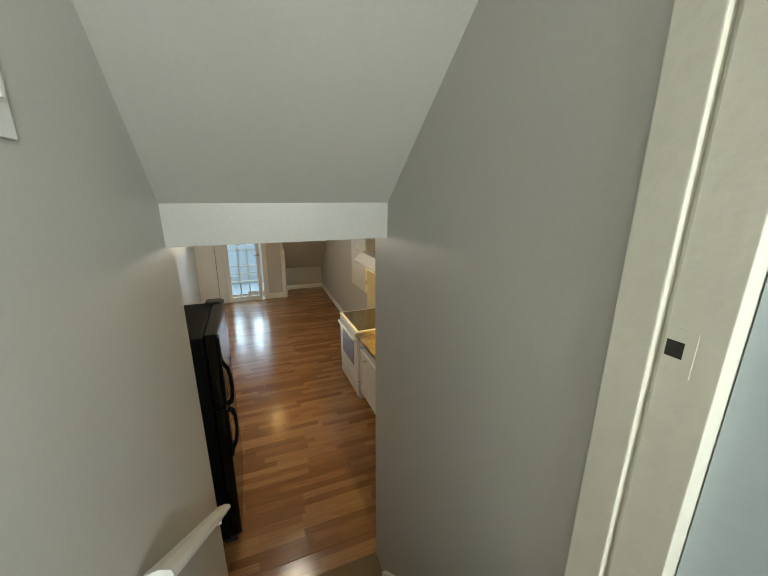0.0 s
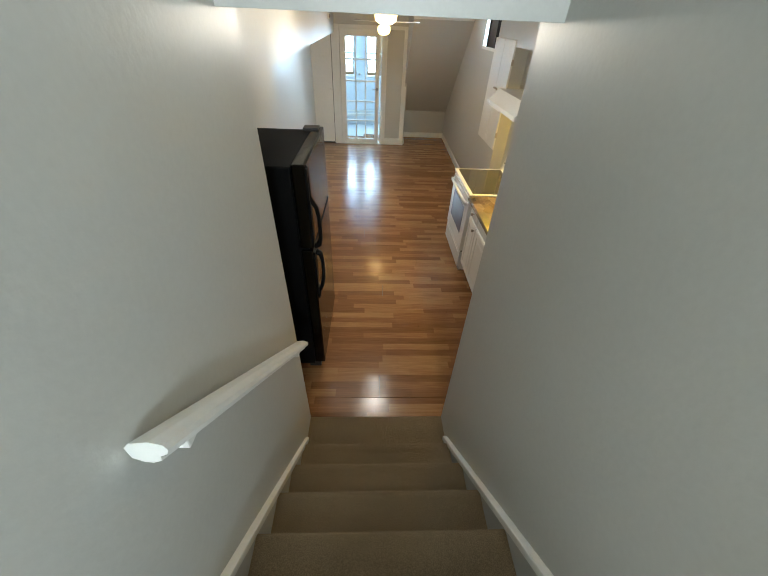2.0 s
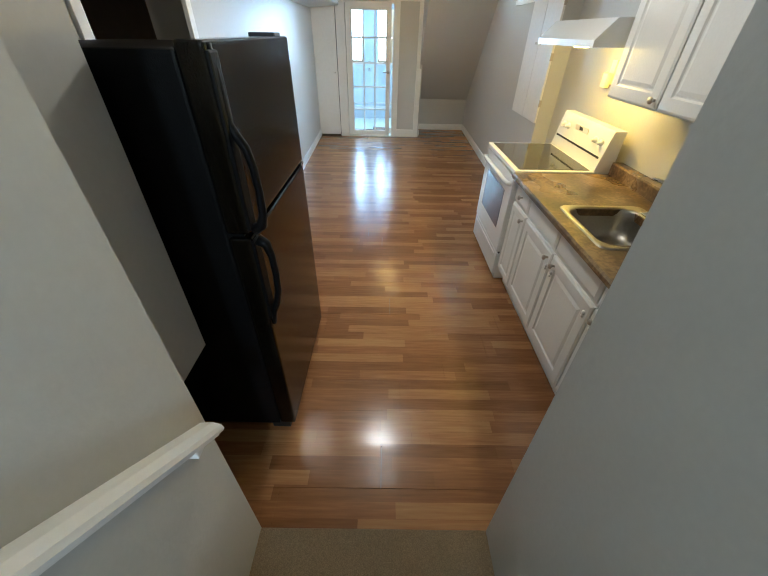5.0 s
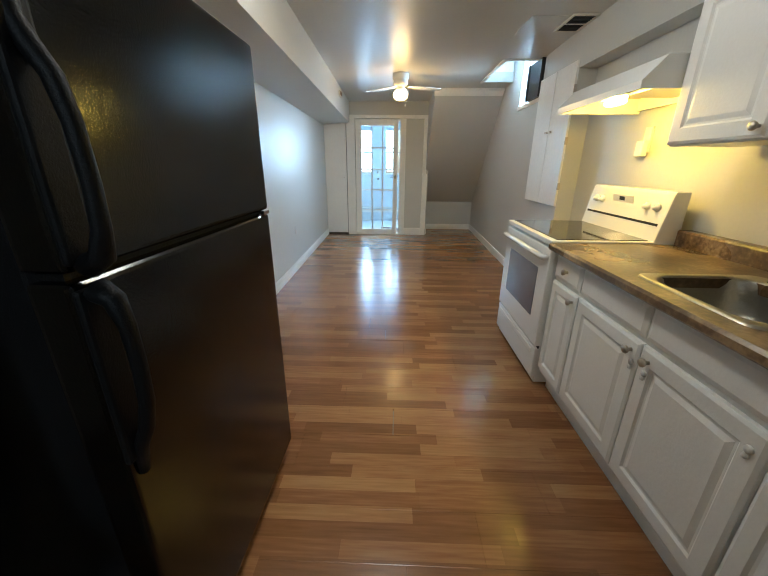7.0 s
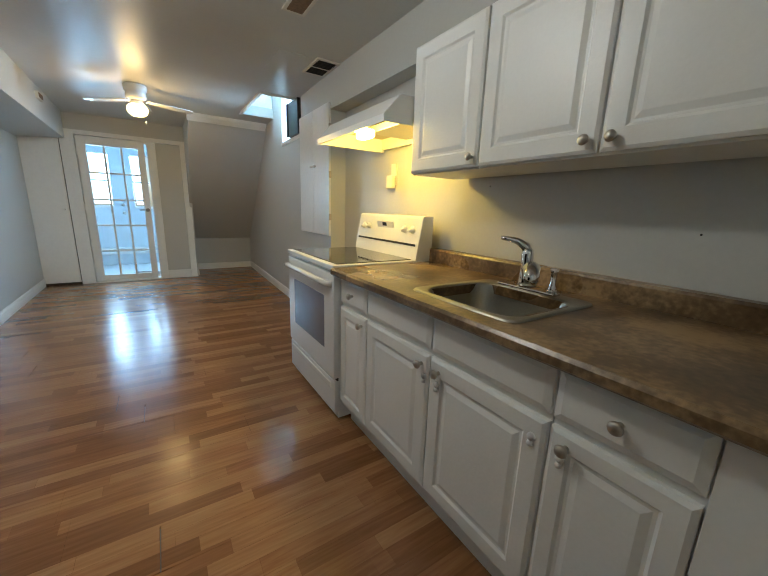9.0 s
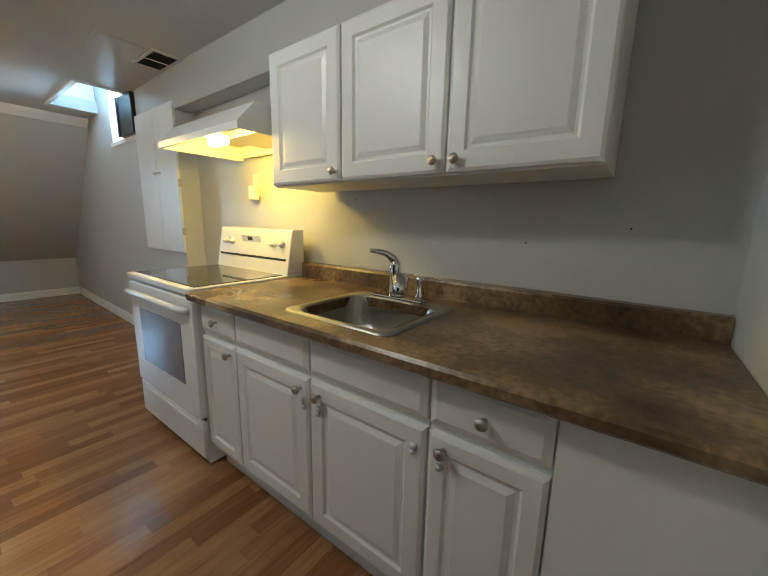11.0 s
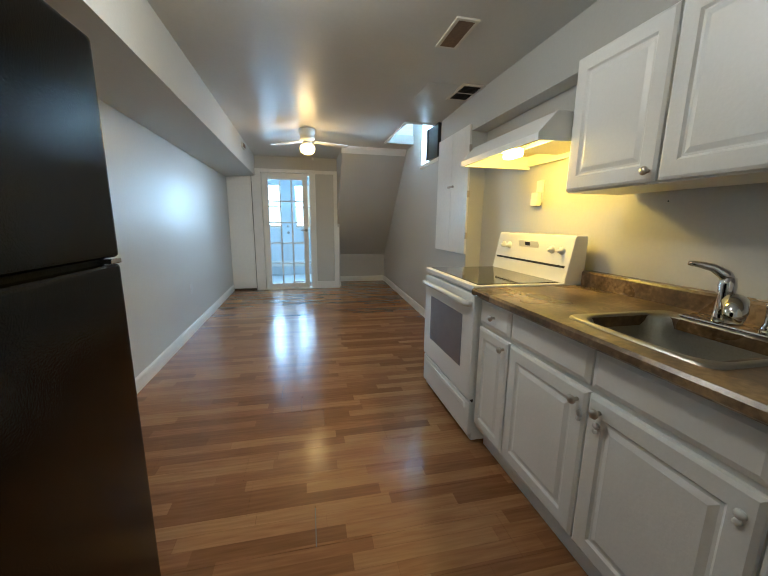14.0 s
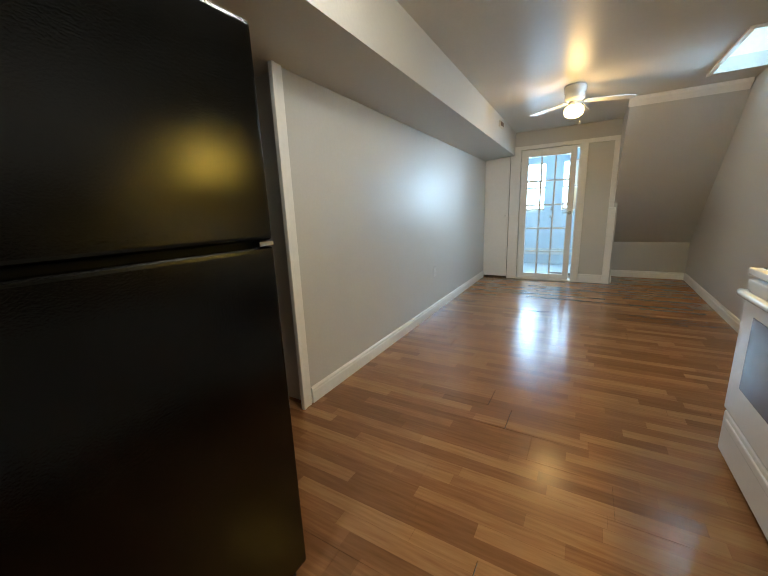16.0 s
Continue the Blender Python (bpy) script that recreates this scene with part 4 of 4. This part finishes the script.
disp.matrix_world = Matrix.Translation((3.3325, 5.24, 1.092)) @ lean
clock = part("display", boxes((-0.004, 0.0, -0.025, 0.025, -0.001, 0.022)), BLACK, st)
clock.matrix_world = Matrix.Translation((3.3315, 5.245, 1.1)) @ lean
for y in (SY_0 + 0.05, SY_1 - 0.05):
    for x in (2.86, 3.38):
        part("foot", lathe([(0, 0), (0.018, 0), (0.018, 0.025), (0, 0.025)], 10, "z", (x, y, 0)), BLACK, st)

# range hood
hood = thing("range_hood", "white range hood with its lamp on", "range hood", (3.2, 5.1, 1.62))
HY0, HY1 = 4.72, 5.535
part("shell", profile_y([(2.965, 1.612), (2.965, 1.645), (3.055, 1.742), (3.485, 1.742), (3.485, 1.63), (3.465, 1.63), (3.465, 1.728), (3.062, 1.728), (2.983, 1.638), (2.983, 1.612)], HY0, HY1), ENAMEL, hood)
for y in (HY0, HY1 - 0.012):
    part("side_panel", profile_y([(2.966, 1.613), (2.966, 1.644), (3.055, 1.741), (3.484, 1.741), (3.484, 1.613)], y + 0.0005, y + 0.0115), ENAMEL, hood)
part("inner_pan", boxes((3.05, 3.455, HY0 + 0.014, HY1 - 0.014, 1.7, 1.706)), PAN, hood)
part("filter", boxes((3.17, 3.45, HY0 + 0.1, HY1 - 0.33, 1.655, 1.699), bevel=0.004), NICKEL, hood, "greasy aluminium filter")
lamp_lens = part("lamp_lens", boxes((3.06, 3.12, 5.05, 5.18, 1.603, 1.65), bevel=0.018, segments=3), HOODGLASS, hood, "lit warm lamp lens")
lamp_lens.visible_shadow = False

# small holder on the wall over the stove
ho = thing("wall_holder", "white plastic holder on the wall over the stove", "wall holder", (3.49, 5.4, 1.4))
part("back_plate", boxes((KW(5.4) - 0.012, KW(5.4) + 0.002, 5.385, 5.45, 1.38, 1.53), bevel=0.004), ENAMEL, ho)
part("cup", boxes((KW(5.4) - 0.05, KW(5.4) - 0.012, 5.38, 5.455, 1.355, 1.45), bevel=0.012, segments=3), ENAMEL, ho)

# ---------------------------------------------------------------- ceiling fan
FAN = (1.958, 7.82)
fan = thing("ceiling_fan", "white three-blade ceiling fan with a lit globe", "ceiling fan", (*FAN, CEILING))
part("motor_housing", lathe([(0, 0), (0.095, 0), (0.1, -0.01), (0.1, -0.055), (0.085, -0.07), (0.09, -0.085), (0.09, -0.12), (0.06, -0.14), (0, -0.14)], 28, "z", (*FAN, CEILING)), ENAMEL, fan)
part("lamp_collar", lathe([(0, 0), (0.05, 0), (0.055, -0.02), (0.062, -0.045), (0, -0.045)], 24, "z", (*FAN, CEILING - 0.14)), ENAMEL, fan)
globe = part("globe", lathe([(0, 0), (0.062, 0), (0.085, -0.02), (0.092, -0.05), (0.08, -0.085), (0.045, -0.108), (0, -0.115)], 28, "z", (*FAN, CEILING - 0.18)), BULBGLASS, fan, "lit frosted glass globe")
globe.visible_shadow = False
for a in (142, 22, 82):
    blade = bmesh.new()
    outline = [(0.1, -0.035), (0.16, -0.045), (0.3, -0.056), (0.48, -0.06), (0.535, -0.05), (0.555, -0.02), (0.555, 0.02), (0.535, 0.05), (0.48, 0.06), (0.3, 0.056), (0.16, 0.045), (0.1, 0.035)]
    lo = [blade.verts.new((x, y, -0.004)) for x, y in outline]
    hi = [blade.verts.new((x, y, 0.004)) for x, y in outline]
    blade.faces.new(lo[::-1])
    blade.faces.new(hi)
    for i in range(len(outline)):
        j = (i + 1) % len(outline)
        blade.faces.new((lo[i], lo[j], hi[j], hi[i]))
    bl = part("blade", blade, ENAMEL, fan)
    bl.matrix_world = Matrix.Translation((*FAN, CEILING - 0.135)) @ Matrix.Rotation(radians(a), 4, "Z") @ Matrix.Rotation(radians(-3), 4, "X")
part("pull_chain", tube([(FAN[0] + 0.06, FAN[1] - 0.03, CEILING - 0.18), (FAN[0] + 0.062, FAN[1] - 0.03, CEILING - 0.33)], 0.0015, 6), NICKEL, fan)
part("pull_knob", lathe([(0, 0), (0.006, 0.004), (0.008, 0.02), (0.004, 0.034), (0, 0.035)], 10, "z", (FAN[0] + 0.062, FAN[1] - 0.03, CEILING - 0.365)), WHITE, fan)

# ceiling lamp over the kitchen floor
cl = thing("ceiling_lamp", "flush ceiling lamp with a small lit glass shade", "ceiling lamp", (1.88, 4.66, CEILING))
part("base", lathe([(0, 0), (0.09, 0), (0.09, -0.02), (0.05, -0.03), (0, -0.03)], 24, "z", (1.88, 4.66, CEILING)), ENAMEL, cl)
shade = part("shade", lathe([(0.06, 0), (0.08, -0.03), (0.07, -0.08), (0.03, -0.1), (0, -0.1)], 24, "z", (1.88, 4.66, CEILING - 0.028)), BULBGLASS, cl)
shade.visible_shadow = False

# ---------------------------------------------------------------- vents and small fixtures on the ceiling


def ceiling_vent(x0, x1, y0, y1, slats, along, grille, label):
    v = thing("ceiling_vent", label, "vent", ((x0 + x1) / 2, (y0 + y1) / 2, CEILING))
    z1, b = CEILING, 0.022
    # dark sheet behind the slats stands in for the duct's shade
    part("backing", boxes((x0 + b, x1 - b, y0 + b, y1 - b, z1 - 0.004, z1 - 0.001)), DARK, v)
    for d in ((x0, x1, y0, y0 + b), (x0, x1, y1 - b, y1), (x0, x0 + b, y0 + b, y1 - b), (x1 - b, x1, y0 + b, y1 - b)):
        part("frame_bar", boxes((*d, z1 - 0.012, z1 - 0.0005), bevel=0.003), VENTFRAME, v)
    for i in range(slats):
        f = (i + 0.5) / slats
        if along == "x":
            y = y0 + b + (y1 - y0 - 2 * b) * f
            part("slat", boxes((x0 + b, x1 - b, y - 0.003, y + 0.003, z1 - 0.011, z1 - 0.004)), grille, v)
        else:
            x = x0 + b + (x1 - x0 - 2 * b) * f
            part("slat", boxes((x - 0.003, x + 0.003, y0 + b, y1 - b, z1 - 0.011, z1 - 0.004)), grille, v)
    return v


va = ceiling_vent(3.185, 3.382, 6.06, 6.41, 12, "x", DARK, "dark grey ceiling vent beside the soffit")
part("frame_bar", boxes((3.205, 3.362, 6.225, 6.245, CEILING - 0.012, CEILING - 0.0005), bevel=0.003), VENTFRAME, va)
ceiling_vent(2.755, 2.895, 5.22, 5.55, 16, "y", BROWN, "brown ceiling vent with a pale frame")
single("access_panel", boxes((2.9, 3.18, 6.1, 6.5, CEILING - 0.004, CEILING - 0.0005), bevel=0.001), CEIL, "painted access panel on the ceiling", "access panel")
bv = thing("wall_vent", "small brown vent on the bulkhead", "vent", (1.1, 8.5, 2.24))
part("frame", boxes((1.092, 1.122, 8.4, 8.58, 2.2, 2.27), bevel=0.004), VENTFRAME, bv)
part("grille", boxes((1.121, 1.127, 8.415, 8.565, 2.212, 2.258), bevel=0.002), BROWN, bv)

# ---------------------------------------------------------------- laminate boards
floor_ob = bpy.data.objects["floor"]
BW, BL = 0.2, 1.21
rng = random.Random(4)


def plank_mesh(length):
    return mesh_of("plank", boxes((0, length, 0, BW - 0.0004, -0.012, 0), bevel=0.0006, segments=1), FLOOR)



def swollen_plank(length, joint, height):
    """A board whose end at the joint has swollen and lifted."""
    nx, ny = 40, 8
    bm = bmesh.new()
    grid = []
    for i in range(nx + 1):
        line = []
        for j in range(ny + 1):
            px, v = length * i / nx, 2 * j / ny - 1
            d = abs(px - joint)
            z = height * math.exp(-((d / 0.2) ** 2)) * (0.62 + 0.38 * v * v) - 0.004 * max(0.0, abs(v) - 0.9)
            line.append(bm.verts.new((px, (BW - 0.0016) * j / ny + 0.0008, z)))
        grid.append(line)
    for i in range(nx):
        for j in range(ny):
            bm.faces.new((grid[i][j], grid[i + 1][j], grid[i + 1][j + 1], grid[i][j + 1])).smooth = True
    rim = [grid[i][0] for i in range(nx + 1)] + [grid[nx][j] for j in range(1, ny + 1)] + [grid[i][ny] for i in range(nx - 1, -1, -1)] + [grid[0][j] for j in range(ny - 1, 0, -1)]
    rim = [bm.verts.new(p.co) for p in rim]
    low = [bm.verts.new((p.co.x, p.co.y, -0.012)) for p in rim]
    for k in range(len(rim)):
        m = (k + 1) % len(rim)
        bm.faces.new((rim[k], low[k], low[m], rim[m]))
    bm.faces.new(low)
    return mesh_of("plank", bm, FLOOR)


# rows whose boards have swollen at a joint: where, and by how much
LIFTED = {1: (1.88, 0.0055), 7: (1.93, 0.0014), 12: (1.86, 0.0016), 13: (1.72, 0.0012)}
shared = {}
row = 0
y = 2.99
while y < 10.42:
    x = 0.44 - rng.random() * BL * 0.8
    if row in LIFTED:
        x = LIFTED[row][0] - 2 * BL
    while x < 3.56:
        x0, x1 = max(x, 0.44), min(x + BL - 0.0004, 3.58)
        if x1 - x0 > 0.05:
            key = round(x1 - x0, 3)
            if key not in shared:
                shared[key] = plank_mesh(x1 - x0)
            joint, rise = LIFTED.get(row, (9.0, 0.0))
            at_end, at_start = abs(x1 - joint) < 0.01, abs(x0 - joint) < 0.01
            if at_end or at_start:
                ob = new("plank", swollen_plank(x1 - x0 - 0.0035, x1 - x0 - 0.0035 if at_end else 0.0, rise if at_end else rise * 0.9))
            else:
                ob = new("plank", shared[key])
            ob.parent = floor_ob
            lift, tip, side = rng.uniform(-0.00006, 0.00006), rng.uniform(-0.012, 0.012), rng.uniform(-0.002, 0.002)
            ob.matrix_world = pose(x0, y, lift, tip, side, 0)
        x += BL
    y += BW
    row += 1

# outlet low on the long wall
OY = 7.35
OX = WEST[0][0] + (WEST[1][0] - WEST[0][0]) * (OY - 5.1) / (FARWALL - 5.1)
outlet = thing("wall_outlet", "white plastic duplex outlet on the grey wall", "outlet", (OX, OY, 0.49))
part("plate", boxes((OX - 0.001, OX + 0.006, OY - 0.036, OY + 0.036, 0.432, 0.548), bevel=0.002), ENAMEL, outlet)
for z in (0.467, 0.513):
    part("socket", boxes((OX + 0.005, OX + 0.0085, OY - 0.017, OY + 0.017, z - 0.013, z + 0.013), bevel=0.003), ENAMEL, outlet)

# small marks on the kitchen wall
for y, z in ((4.5, 1.34), (3.62, 1.16), (3.3, 1.22)):
    single("wall_anchor", lathe([(0, 0), (0.004, 0), (0.003, 0.002), (0, 0.0025)], 8, "x", (KW(y) + 0.0005, y, z)), BLACK, "small dark screw anchor in the grey kitchen wall", "wall anchor", "anchors in the kitchen wall")
